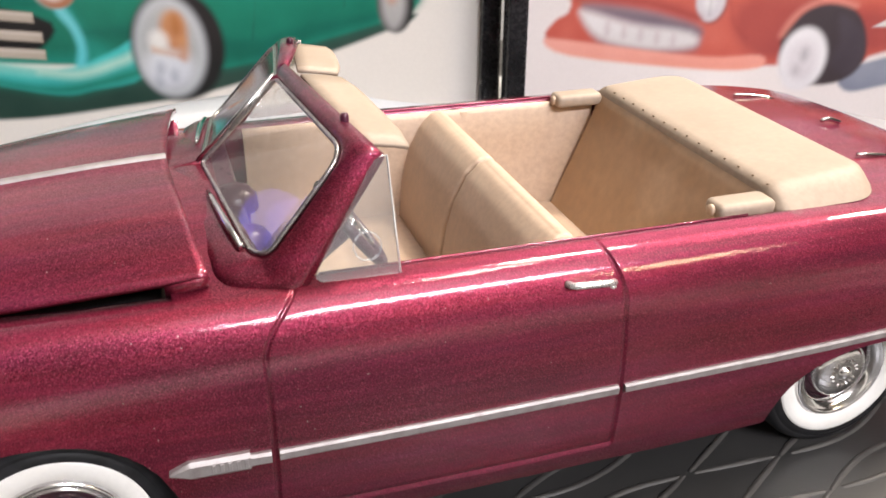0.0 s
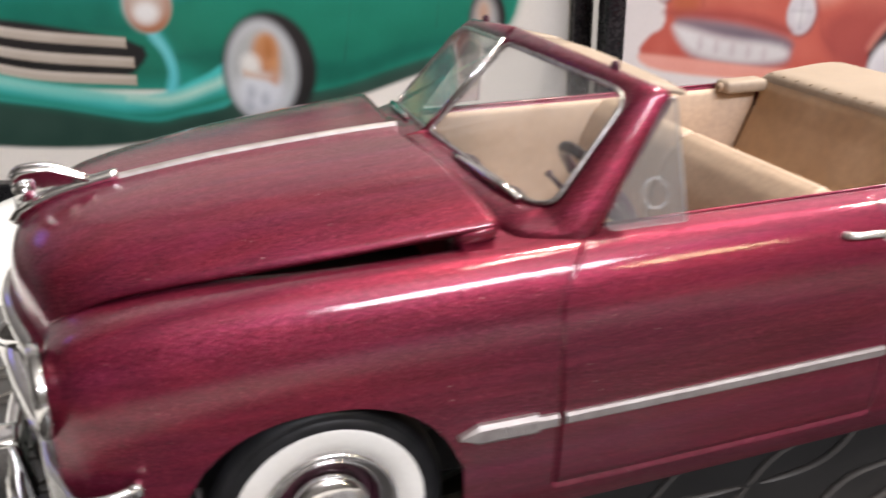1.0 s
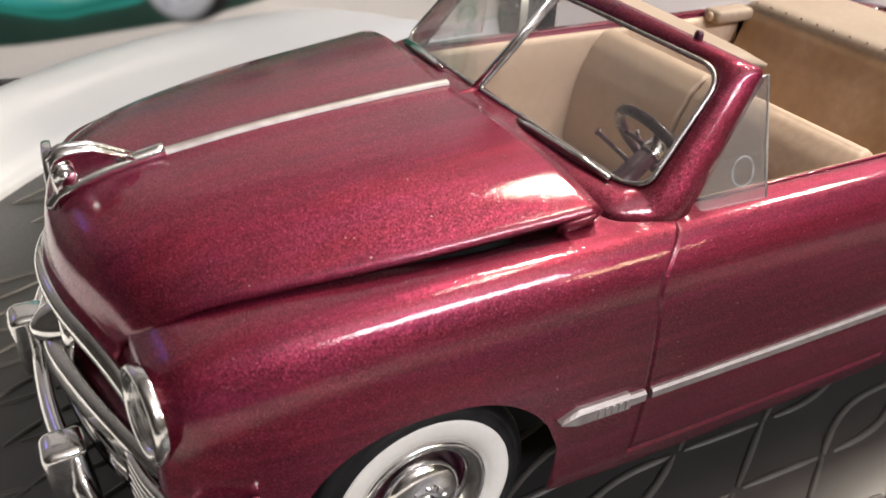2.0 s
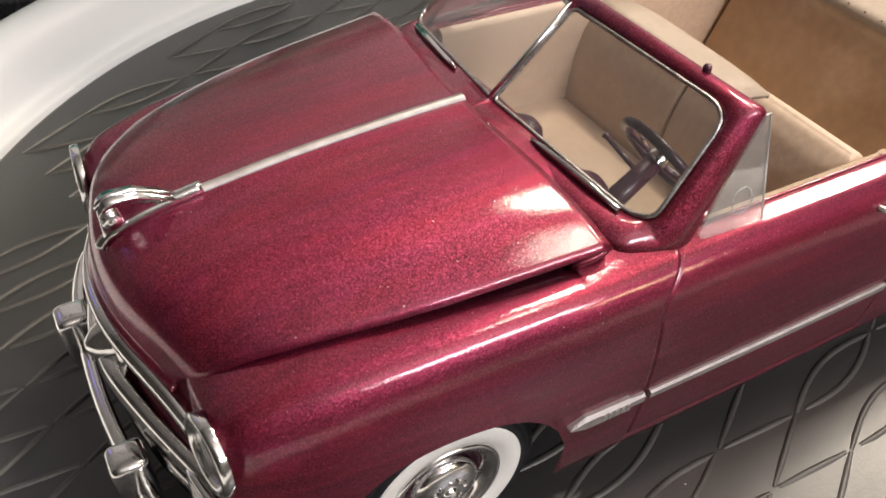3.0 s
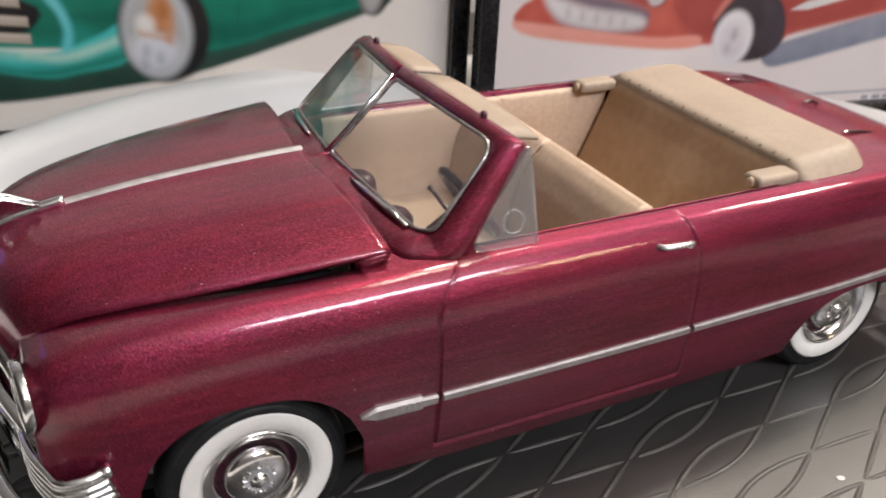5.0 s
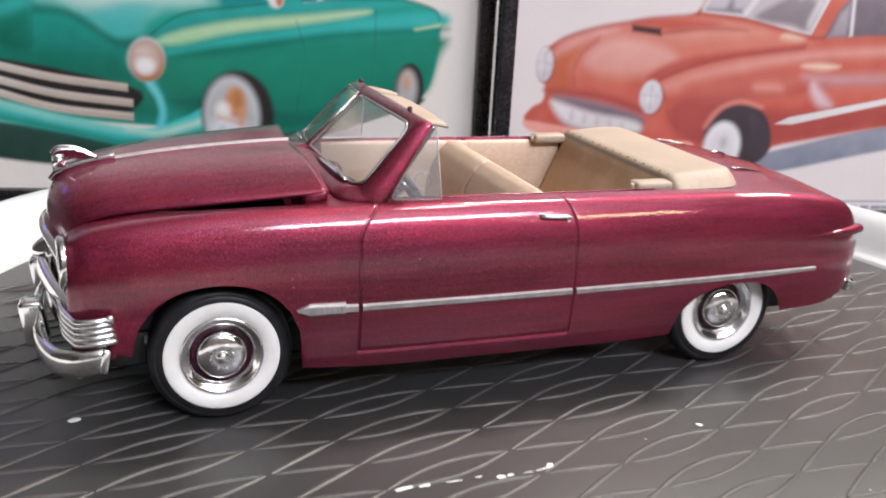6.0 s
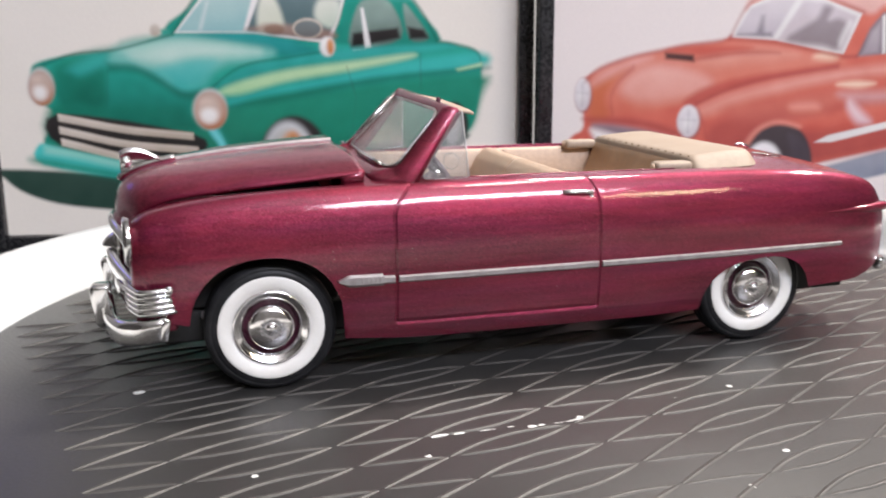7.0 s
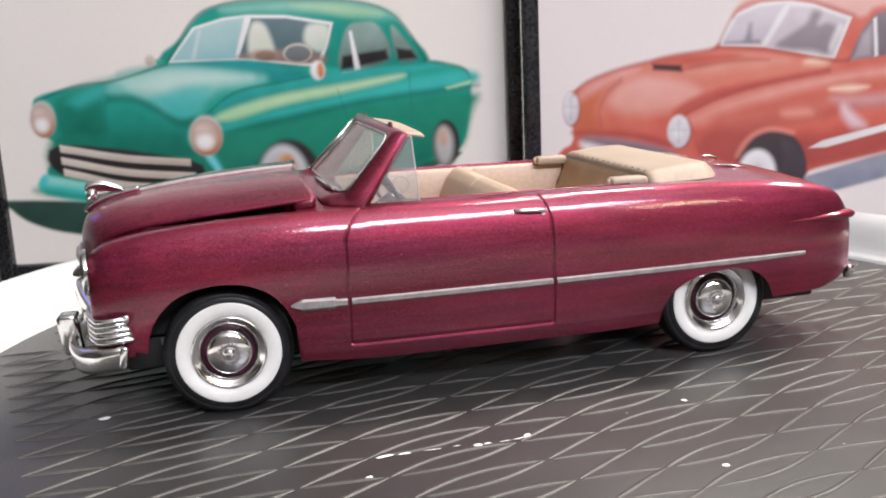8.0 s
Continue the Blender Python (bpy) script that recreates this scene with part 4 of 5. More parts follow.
# ---- scuffs and crumbs on the mat ----
def fleck(name, x, y, sx, sy, turn, label, seed):
    rnd = random.Random(seed)
    b = bm_new()
    bmesh.ops.create_icosphere(b, subdivisions=2, radius=1.0)
    for v in b.verts:
        v.co *= 0.75 + 0.5 * rnd.random()
        v.co = Vector((v.co.x * sx, v.co.y * sy, v.co.z * min(sx, sy) * 0.25))
    bmesh.ops.transform(b, matrix=Matrix.Translation((x, y, 0.004)) @ Matrix.Rotation(radians(turn), 4, "Z"), verts=b.verts)
    tagged(part(name, b, CHALK, None, "", False), label, "fleck", group="white flecks on the mat")


SCUFFS = ((-2.085, -0.623, 0.028, 0.02, 20), (-0.70, -1.60, 0.045, 0.012, 8), (-0.60, -1.60, 0.03, 0.010, 5), (-0.46, -1.60, 0.04, 0.004, 0), (-0.34, -1.595, 0.018, 0.005, 0),
          (-0.24, -1.62, 0.022, 0.014, 0), (-0.19, -1.615, 0.02, 0.008, 10), (-0.10, -1.615, 0.03, 0.004, 0), (-0.01, -1.605, 0.05, 0.006, 10), (0.025, -1.585, 0.02, 0.016, 0))
for k, (x, y, sx, sy, turn) in enumerate(SCUFFS):
    fleck("paint_scuff", x - 0.06, y, sx, sy, turn, "small white paint scuff on the grey mat", k)
rnd = random.Random(5)
for k, (x, y) in enumerate(((0.702, -2.186), (-1.618, -1.775), (-0.86, -1.80), (0.36, -2.44), (0.9, -1.42))):
    fleck("crumb", x, y, 0.016, 0.014, 30 * k, "tiny white crumb on the grey mat", 20 + k)
for k in range(14):
    a, r = rnd.uniform(0, 2 * math.pi), rnd.uniform(0.9, 3.6)
    fleck("crumb", TRAY_X + r * math.cos(a), TRAY_Y + r * math.sin(a), rnd.uniform(0.003, 0.007), 0.004, rnd.uniform(0, 180), "tiny pale crumb on the grey mat", 40 + k)

# raised bars moulded in the mat under the car
b = bm_new()
for k in range(9):
    x = -0.15 + 0.105 * k
    box(b, x, x + 0.07 + 0.012 * (k % 2), -0.16 + 0.016 * k, -0.08 + 0.016 * k, -0.004, 0.016, 0.006)
tagged(part("raised_bars", b, RIB, tray, "row of raised bars moulded in the mat", False), kind="stuff")

# ---- two framed pictures ----
def framed_picture(label, x0, y0, turn, width, height, bar, base):
    """A picture in a black frame; its own axes: x along it, z up, -y towards the viewer."""
    ob = thing("framed_picture", label, "framed picture", group="framed pictures")
    ob.matrix_world = Matrix.Translation((x0 * U, y0 * U, 0)) @ Matrix.Rotation(radians(turn), 4, "Z")
    sheet = part("print", box(bm_new(), 0, width, 0.0, 0.03, base + bar, base + height), PAPER, ob, "off-white printed sheet behind glass", smooth=False)
    for a in ((-bar, -0.001), (width + 0.001, width + bar)):
        part("frame_bar", box(bm_new(), a[0], a[1], -0.10, 0.12, base, base + height + bar, 0.02), BLACK, ob, smooth=False)
    for z in (base, base + height):
        part("frame_bar", box(bm_new(), 0, width, -0.10, 0.12, z, z + bar, 0.02), BLACK, ob, smooth=False)
    return sheet


CELL, COLS, ROWS, LOW = 0.0125, 420, 236, -0.08   # the painted part of a print is a fine grid of ink


class Print:
    """Ink laid on a grid, patch over patch, each with soft edges and a colour that shades from low to high."""

    def __init__(self, paper):
        self.s, self.z = np.meshgrid((np.arange(COLS + 1)) * CELL, LOW + np.arange(ROWS + 1) * CELL)
        self.ink = np.ones((ROWS + 1, COLS + 1, 3)) * np.array(paper)
        rng = np.random.default_rng(3)
        self.mottle = self.soften(rng.normal(size=self.s.shape), 50) * 10.0

    def soften(self, a, times):
        for _ in range(times):
            p = np.pad(a, 1, mode="edge")
            a = (p[:-2, 1:-1] + p[2:, 1:-1] + p[1:-1, :-2] + p[1:-1, 2:] + 2 * p[1:-1, 1:-1]) / 6
        return a

    def patch(self, loop, low, high, soft=2, strength=1.0, round_it=True, across=0.0):
        pts = [np.array(p, float) for p in loop]
        if round_it and len(pts) > 3:
            line, n = [], len(pts)
            for i in range(n):
                a, b, c, d = pts[i - 1], pts[i], pts[(i + 1) % n], pts[(i + 2) % n]
                for t in (0, 0.25, 0.5, 0.75):
                    line.append(0.5 * (2 * b + (c - a) * t + (2 * a - 5 * b + 4 * c - d) * t * t + (3 * b - a - 3 * c + d) * t ** 3))
            pts = line
        reach = max(1, soft if soft < 5 else soft * 0.75) * CELL
        low_s, high_s, low_z, high_z = (f(p[k] for p in pts) + g * 2 * reach for k in (0, 1) for f, g in ((min, -1), (max, 1)))
        c0, c1 = (int(min(max(v / CELL, 0), COLS)) for v in (low_s, high_s))
        r0, r1 = (int(min(max((v - LOW) / CELL, 0), ROWS)) for v in (low_z, high_z))
        box_of = (slice(r0, r1 + 2), slice(c0, c1 + 2))
        s, z = self.s[box_of], self.z[box_of]
        inside, near = np.zeros(s.shape, bool), np.full(s.shape, 1e9)
        for p, q in zip(pts, pts[1:] + pts[:1]):
            if p[1] != q[1]:
                crosses = (p[1] > z) != (q[1] > z)
                inside ^= crosses & (s < (q[0] - p[0]) * (z - p[1]) / (q[1] - p[1]) + p[0])
            dx, dz = q[0] - p[0], q[1] - p[1]
            along = np.clip(((s - p[0]) * dx + (z - p[1]) * dz) / (dx * dx + dz * dz + 1e-12), 0, 1)
            near = np.minimum(near, np.hypot(s - p[0] - along * dx, z - p[1] - along * dz))
        edge = np.clip(0.5 + np.where(inside, near, -near) / (2 * reach), 0, 1)
        cover = (edge * edge * (3 - 2 * edge))[..., None] * strength
        zs, xs = [p[1] for p in pts], [p[0] for p in pts]
        f = (z - min(zs)) / (max(zs) - min(zs) + 1e-6) * (1 - across) + (s - min(xs)) / (max(xs) - min(xs) + 1e-6) * across
        f = np.clip(f + 0.12 * self.mottle[box_of], 0, 1)[..., None]
        self.ink[box_of] = self.ink[box_of] * (1 - cover) + (np.array(low) * (1 - f) + np.array(high) * f) * cover

    def lay(self, sheet, mat):
        """The finished print as a mesh of its own on its sheet."""
        self.ink = np.minimum(self.ink * 1.12, 0.84)
        n = (ROWS + 1) * (COLS + 1)
        co = np.stack([self.s.ravel(), np.full(n, -0.006), self.z.ravel()], 1) * U
        k = np.arange(n).reshape(ROWS + 1, COLS + 1)
        quads = np.stack([k[:-1, :-1], k[:-1, 1:], k[1:, 1:], k[1:, :-1]], -1).reshape(-1, 4)
        data = bpy.data.meshes.new("artwork")
        data.from_pydata(co.tolist(), [], quads.tolist())
        tint = data.color_attributes.new("ink", "FLOAT_COLOR", "POINT")
        tint.data.foreach_set("color", np.concatenate([self.ink.reshape(-1, 3), np.ones((n, 1))], 1).astype(np.float32).ravel())
        data.materials.append(mat)
        ob = new("artwork", data)
        ob.parent = sheet
        ob["label"] = "painted car printed on the sheet"


PRINT = material("printed_ink", (0.7, 0.7, 0.7), 0.32, Specular_IOR_Level=0.2)
_n, _l, _b = nodes_of(PRINT)
_a = _n.new("ShaderNodeVertexColor")
_a.layer_name = "ink"
_t = texture(PRINT, "ShaderNodeTexNoise", 900, detail=4.0)
_l.new(mixed(PRINT, 1.0, _a.outputs["Color"], ramp(PRINT, _t.outputs["Fac"], 0.975, 1.0), "MULTIPLY"), _b.inputs["Base Color"])


def ring_of(x, z, rx, rz, lean=0.0, n=24):
    return [(x + rx * math.cos(2 * math.pi * k / n) + lean * math.sin(2 * math.pi * k / n), z + rz * math.sin(2 * math.pi * k / n)) for k in range(n)]


def stroke(x0, z0, x1, z1, half):
    return [(x0, z0 - half), (x1, z1 - half), (x1, z1 + half), (x0, z0 + half)]


def ribbon(points, half):
    """A band of even width along a smooth line."""
    line = [(p.x, p.y) for p in smooth_line([(x, z, 0) for x, z in points], 5)]
    return [(x, z + half) for x, z in line] + [(x, z - half) for x, z in line[::-1]]


TEAL = ((0.010, 0.20, 0.15), (0.018, 0.30, 0.23))
TEAL_DEEP = ((0.008, 0.13, 0.085), (0.012, 0.20, 0.13))
TEAL_LIGHT = ((0.03, 0.38, 0.36), (0.06, 0.47, 0.44))
MINT = ((0.16, 0.45, 0.38), (0.33, 0.57, 0.48))
CREAM_GREEN = ((0.30, 0.50, 0.28), (0.45, 0.58, 0.36))
SHADOW_INK = ((0.018, 0.045, 0.035), (0.035, 0.07, 0.055))
INK_BLACK = ((0.012, 0.012, 0.012), (0.03, 0.025, 0.025))
GLASS_INK = ((0.09, 0.13, 0.115), (0.26, 0.36, 0.32))
BAR_INK = ((0.36, 0.30, 0.24), (0.52, 0.46, 0.40))
RUST_INK = ((0.42, 0.15, 0.05), (0.52, 0.24, 0.10))
PALE_INK = ((0.58, 0.56, 0.55), (0.72, 0.71, 0.70))
RED_INK = ((0.46, 0.08, 0.055), (0.60, 0.16, 0.115))
RED_LIGHT = ((0.66, 0.25, 0.19), (0.72, 0.33, 0.27))
RED_DEEP = ((0.30, 0.045, 0.04), (0.42, 0.08, 0.06))
LILAC_INK = ((0.42, 0.36, 0.40), (0.55, 0.50, 0.52))
GREY_INK = ((0.11, 0.10, 0.12), (0.20, 0.18, 0.21))
BLUE_GREY = ((0.16, 0.18, 0.24), (0.30, 0.32, 0.37))

green_sheet = framed_picture("black-framed picture of a green two-door car on white paper", -3.67, 4.575, -11.9, 5.25, 5.6, 0.15, -0.235)
green = Print((0.67, 0.63, 0.575))
green.patch([(0.02, 0.60), (1.37, 0.52), (2.64, 0.46), (3.31, 0.55), (4.58, 0.88), (4.62, 0.80), (3.30, 0.36), (2.40, 0.21), (1.59, 0.14), (0.69, 0.21), (0.24, 0.34), (0.03, 0.50)], *SHADOW_INK, soft=2)  # shadow
green.patch([(0.39, 1.58), (0.50, 1.67), (0.82, 1.73), (1.17, 1.76), (1.47, 1.83), (1.68, 1.92), (1.83, 1.97), (3.40, 1.86), (4.38, 1.84), (4.64, 1.80), (4.84, 1.73), (4.88, 1.58), (4.86, 1.29), (4.78, 0.98), (4.57, 0.86), (3.97, 0.69), (3.31, 0.51), (2.67, 0.53), (0.57, 0.68), (0.58, 1.13), (0.40, 1.31)], *TEAL, soft=2)  # body
green.patch([(1.80, 1.92), (1.96, 2.17), (2.12, 2.35), (2.30, 2.45), (2.68, 2.50), (3.36, 2.48), (3.81, 2.43), (4.09, 2.32), (4.28, 2.11), (4.42, 1.80), (3.4, 1.82)], *TEAL, soft=2)  # roof
green.patch([(2.30, 1.20), (3.51, 1.38), (4.86, 1.50), (4.86, 1.29), (4.78, 0.98), (4.57, 0.86), (3.97, 0.69), (3.31, 0.51), (2.70, 0.56), (2.29, 0.82)], *TEAL_DEEP, soft=8)  # side
green.patch([(0.60, 1.25), (1.40, 1.12), (2.05, 0.98), (2.25, 0.72), (2.0, 0.62), (0.60, 0.80)], *TEAL_DEEP, soft=8)  # front
green.patch([(0.75, 1.62), (1.10, 1.66), (1.16, 1.42), (1.17, 1.18), (0.85, 1.24), (0.72, 1.42)], *TEAL_DEEP, soft=8)  # valley
green.patch([(2.40, 2.44), (2.75, 2.47), (3.29, 2.48), (3.93, 2.39), (4.17, 2.28), (3.89, 2.29), (3.45, 2.35), (2.97, 2.39), (2.5, 2.40)], *MINT, soft=8, strength=0.85)  # roof light
green.patch([(3.10, 2.44), (3.6, 2.42), (4.02, 2.32), (3.7, 2.31), (3.4, 2.38)], *CREAM_GREEN, soft=6, strength=0.8)  # roof light
green.patch([(1.81, 1.93), (2.09, 2.27), (2.40, 2.35), (2.66, 2.37), (3.04, 2.35), (3.51, 2.26), (3.44, 2.04), (3.35, 1.82), (2.6, 1.92)], *PALE_INK, soft=1, round_it=False)  # screen frame
green.patch([(1.85, 1.95), (2.11, 2.25), (2.40, 2.325), (2.62, 2.345), (2.49, 1.95)], (0.24, 0.42, 0.43), (0.40, 0.54, 0.52), soft=1, round_it=False)  # glass
green.patch([(2.05, 1.96), (2.14, 2.22), (2.17, 2.24), (2.09, 1.96)], *PALE_INK, soft=2, strength=0.5, round_it=False)  # glint
green.patch([(2.53, 1.95), (2.69, 2.335), (3.04, 2.32), (3.47, 2.235), (3.41, 2.05), (3.32, 1.86)], (0.07, 0.12, 0.13), (0.13, 0.19, 0.20), soft=1, round_it=False)  # glass
green.patch([(2.64, 1.95), (2.65, 2.19), (2.72, 2.30), (2.83, 2.24), (2.90, 1.98), (2.77, 1.96)], (0.50, 0.53, 0.43), (0.62, 0.63, 0.55), soft=3)  # rear light
green.patch([(3.20, 2.10), (3.26, 2.25), (3.46, 2.22), (3.40, 1.99), (3.28, 2.0)], (0.46, 0.52, 0.44), (0.60, 0.62, 0.55), soft=3)  # rear light
green.patch([(2.62, 1.99), (2.80, 2.02), (3.35, 1.95), (3.33, 1.86), (2.55, 1.95)], (0.20, 0.10, 0.08), (0.33, 0.22, 0.18), soft=3, strength=0.8)  # cabin
green.patch(ring_of(3.13, 1.97, 0.15, 0.10), *BAR_INK, soft=1)  # steering wheel
green.patch(ring_of(3.13, 1.965, 0.13, 0.08), (0.12, 0.12, 0.12), (0.16, 0.19, 0.19), soft=1)
green.patch(ring_of(2.80, 1.96, 0.10, 0.05), (0.16, 0.09, 0.07), (0.25, 0.16, 0.12), soft=2)
green.patch([(3.56, 1.77), (3.63, 2.18), (3.80, 2.25), (3.97, 2.20), (4.06, 1.87)], *GLASS_INK, soft=2)  # window
green.patch([(3.58, 1.92), (4.03, 1.97), (4.05, 1.87), (3.56, 1.78)], *INK_BLACK, soft=2, round_it=False)  # sill
green.patch([(3.70, 1.76), (3.66, 2.16), (3.69, 2.17), (3.76, 1.78), (3.58, 1.74), (3.57, 1.76)], *PALE_INK, soft=1, round_it=False)  # vent frame
green.patch([(4.09, 2.20), (4.21, 2.08), (4.34, 1.87), (4.15, 1.86)], *GLASS_INK, soft=2)  # quarter
green.patch([(4.13, 1.98), (4.29, 1.95), (4.34, 1.87), (4.15, 1.86)], *INK_BLACK, soft=2, round_it=False)  # sill
green.patch([(0.60, 1.56), (0.9, 1.74), (1.45, 1.83), (1.76, 1.90), (1.30, 1.84), (1.14, 1.60), (1.10, 1.18), (0.85, 1.24)], *TEAL_DEEP, soft=8, strength=0.8)  # bonnet side
green.patch([(1.72, 1.89), (2.53, 1.93), (3.24, 1.76), (2.91, 1.68), (2.52, 1.81), (1.83, 1.86)], (0.010, 0.19, 0.17), (0.02, 0.27, 0.27), soft=4)  # cowl
green.patch([(1.14, 1.62), (1.4, 1.60), (1.63, 1.49), (1.82, 1.36), (2.03, 1.37), (1.97, 1.23), (1.84, 1.06), (1.54, 1.03), (1.09, 1.14)], (0.008, 0.14, 0.10), (0.016, 0.27, 0.21), soft=7)  # bonnet face
green.patch([(1.15, 1.66), (1.30, 1.83), (1.84, 1.89), (2.36, 1.83), (2.76, 1.76), (2.71, 1.68), (2.34, 1.63), (2.17, 1.55), (2.07, 1.41), (1.86, 1.36), (1.6, 1.53), (1.4, 1.62)], (0.05, 0.36, 0.32), (0.22, 0.47, 0.42), soft=8)  # bonnet light
green.patch([(1.30, 1.76), (1.6, 1.84), (2.0, 1.85), (2.45, 1.78), (2.65, 1.73), (2.3, 1.69), (1.9, 1.72), (1.6, 1.68)], (0.26, 0.50, 0.43), (0.36, 0.55, 0.49), soft=8, strength=0.8)  # bonnet gleam
green.patch([(1.38, 1.72), (1.7, 1.80), (2.1, 1.82), (2.5, 1.77), (2.62, 1.74), (2.2, 1.71), (1.9, 1.66), (1.6, 1.62)], (0.40, 0.56, 0.50), (0.52, 0.63, 0.57), soft=9, strength=0.75)  # bonnet gleam
green.patch([(1.62, 1.56), (1.9, 1.66), (2.2, 1.66), (2.12, 1.52), (1.9, 1.42)], (0.04, 0.35, 0.33), (0.08, 0.42, 0.40), soft=8, strength=0.7)
green.patch([(0.73, 1.57), (0.95, 1.70), (1.13, 1.74), (1.10, 1.60), (0.86, 1.51)], *TEAL_LIGHT, soft=8, strength=0.55)  # wing light
green.patch(stroke(1.135, 1.55, 1.09, 1.14, 0.008), *SHADOW_INK, soft=2, strength=0.4, round_it=False)
green.patch([(2.10, 1.36), (2.5, 1.60), (2.9, 1.68), (3.4, 1.76), (4.3, 1.80), (4.6, 1.78), (4.13, 1.72), (3.56, 1.66), (2.9, 1.58), (2.4, 1.44)], (0.012, 0.22, 0.18), (0.03, 0.33, 0.30), soft=5)  # wing top
green.patch([(2.31, 1.28), (2.89, 1.40), (3.55, 1.53), (4.13, 1.64), (4.87, 1.72), (4.89, 1.58), (4.17, 1.52), (3.59, 1.44), (2.64, 1.31), (2.36, 1.22)], (0.02, 0.30, 0.27), (0.04, 0.40, 0.36), soft=6)  # band
green.patch([(2.21, 1.34), (2.40, 1.44), (2.90, 1.56), (3.56, 1.64), (4.14, 1.71), (4.13, 1.67), (3.51, 1.55), (2.89, 1.45), (2.43, 1.33)], *CREAM_GREEN, soft=5)  # stripe
green.patch([(2.32, 1.20), (2.88, 1.32), (3.63, 1.46), (4.25, 1.53), (4.89, 1.58), (4.89, 1.545), (4.25, 1.48), (3.63, 1.40), (2.88, 1.26)], (0.006, 0.10, 0.07), (0.008, 0.13, 0.09), soft=5, strength=0.75)  # crease
green.patch([(3.50, 1.60), (3.59, 1.28), (3.50, 0.72), (3.515, 0.72), (3.605, 1.28), (3.515, 1.60)], *SHADOW_INK, soft=1, strength=0.35, round_it=False)  # door gap
green.patch([(4.245, 1.72), (4.25, 1.37), (4.20, 0.95), (4.215, 0.95), (4.265, 1.37), (4.26, 1.72)], *SHADOW_INK, soft=1, strength=0.35, round_it=False)  # door gap
DEEP_LINE = ((0.006, 0.085, 0.06), (0.008, 0.12, 0.085))
green.patch([(0.58, 1.50), (0.75, 1.56), (0.86, 1.49), (1.08, 1.58), (1.11, 1.40), (1.06, 1.16), (0.85, 1.22), (0.66, 1.22)], (0.006, 0.10, 0.065), (0.010, 0.17, 0.12), soft=7, strength=0.85)  # wing shade
green.patch(ribbon([(1.14, 1.60), (1.40, 1.585), (1.62, 1.48), (1.84, 1.335), (2.03, 1.33)], 0.035), *DEEP_LINE, soft=5, strength=0.7, round_it=False)  # bonnet fold
green.patch([(1.20, 1.22), (1.7, 1.20), (2.0, 1.10), (2.02, 0.98), (1.6, 1.0), (0.65, 1.15), (0.7, 1.24)], (0.006, 0.11, 0.075), (0.009, 0.16, 0.11), soft=6, strength=0.8)  # over the grille
green.patch([(2.30, 1.12), (2.9, 1.22), (3.6, 1.34), (4.3, 1.42), (4.85, 1.46), (4.82, 1.2), (4.4, 1.05), (3.4, 0.85), (2.5, 0.95)], (0.010, 0.17, 0.105), (0.014, 0.22, 0.15), soft=8, strength=0.6)  # side
green.patch([(2.2, 0.80), (2.6, 0.72), (3.4, 0.56), (4.0, 0.74), (4.6, 0.90), (4.1, 0.86), (3.4, 0.72), (2.7, 0.84)], *DEEP_LINE, soft=6, strength=0.7)  # sill shade
for line, half, depth in (([(0.42, 1.60), (0.82, 1.735), (1.20, 1.77), (1.50, 1.84), (1.80, 1.92)], 0.011, 0.85), ([(1.80, 1.93), (1.96, 2.17), (2.12, 2.36), (2.32, 2.46), (2.68, 2.51), (3.36, 2.49), (3.81, 2.44), (4.09, 2.33), (4.28, 2.12), (4.42, 1.85)], 0.012, 0.85),
                          ([(4.42, 1.84), (4.64, 1.80), (4.83, 1.73), (4.88, 1.58)], 0.011, 0.8), ([(2.08, 1.34), (2.45, 1.60), (2.95, 1.69), (3.40, 1.76)], 0.009, 0.75)):
    green.patch(ribbon(line, half), *DEEP_LINE, soft=2, strength=depth, round_it=False)  # contour
green.patch([(4.62, 1.56), (4.88, 1.62), (4.88, 1.59), (4.64, 1.54)], *CREAM_GREEN, soft=2, round_it=False)  # moulding
green.patch([(0.61, 1.15), (1.95, 0.93), (2.00, 0.72), (1.69, 0.66), (0.63, 0.82)], *INK_BLACK, soft=2)  # grille
for line in ([(0.61, 1.115), (0.81, 1.075), (1.30, 0.98), (1.94, 0.91)], [(0.61, 0.99), (0.80, 0.945), (1.29, 0.835), (1.98, 0.765)], [(0.62, 0.87), (0.79, 0.825), (1.28, 0.70), (1.98, 0.635)]):
    green.patch(ribbon(line, 0.038), *BAR_INK, soft=1, round_it=False)  # grille bar
    green.patch(ribbon([(x, z + 0.018) for x, z in line], 0.010), (0.5, 0.44, 0.38), (0.60, 0.55, 0.50), soft=1, round_it=False, strength=0.6)
green.patch([(0.40, 0.85), (0.62, 0.80), (1.39, 0.62), (2.03, 0.52), (2.44, 0.64), (2.66, 0.74), (2.66, 0.45), (2.29, 0.36), (2.01, 0.33), (1.37, 0.46), (0.42, 0.64)], *TEAL_LIGHT, soft=2)  # bumper
green.patch([(0.41, 0.70), (1.38, 0.51), (2.03, 0.40), (2.66, 0.54), (2.66, 0.45), (2.29, 0.36), (2.01, 0.33), (1.37, 0.46), (0.42, 0.64)], *TEAL_DEEP, soft=8)  # bumper shade
green.patch(ribbon([(2.12, 0.99), (2.21, 0.87), (2.25, 0.70), (2.22, 0.55)], 0.05) , (0.03, 0.36, 0.38), (0.06, 0.44, 0.46), soft=4, round_it=False, strength=0.8)  # guard
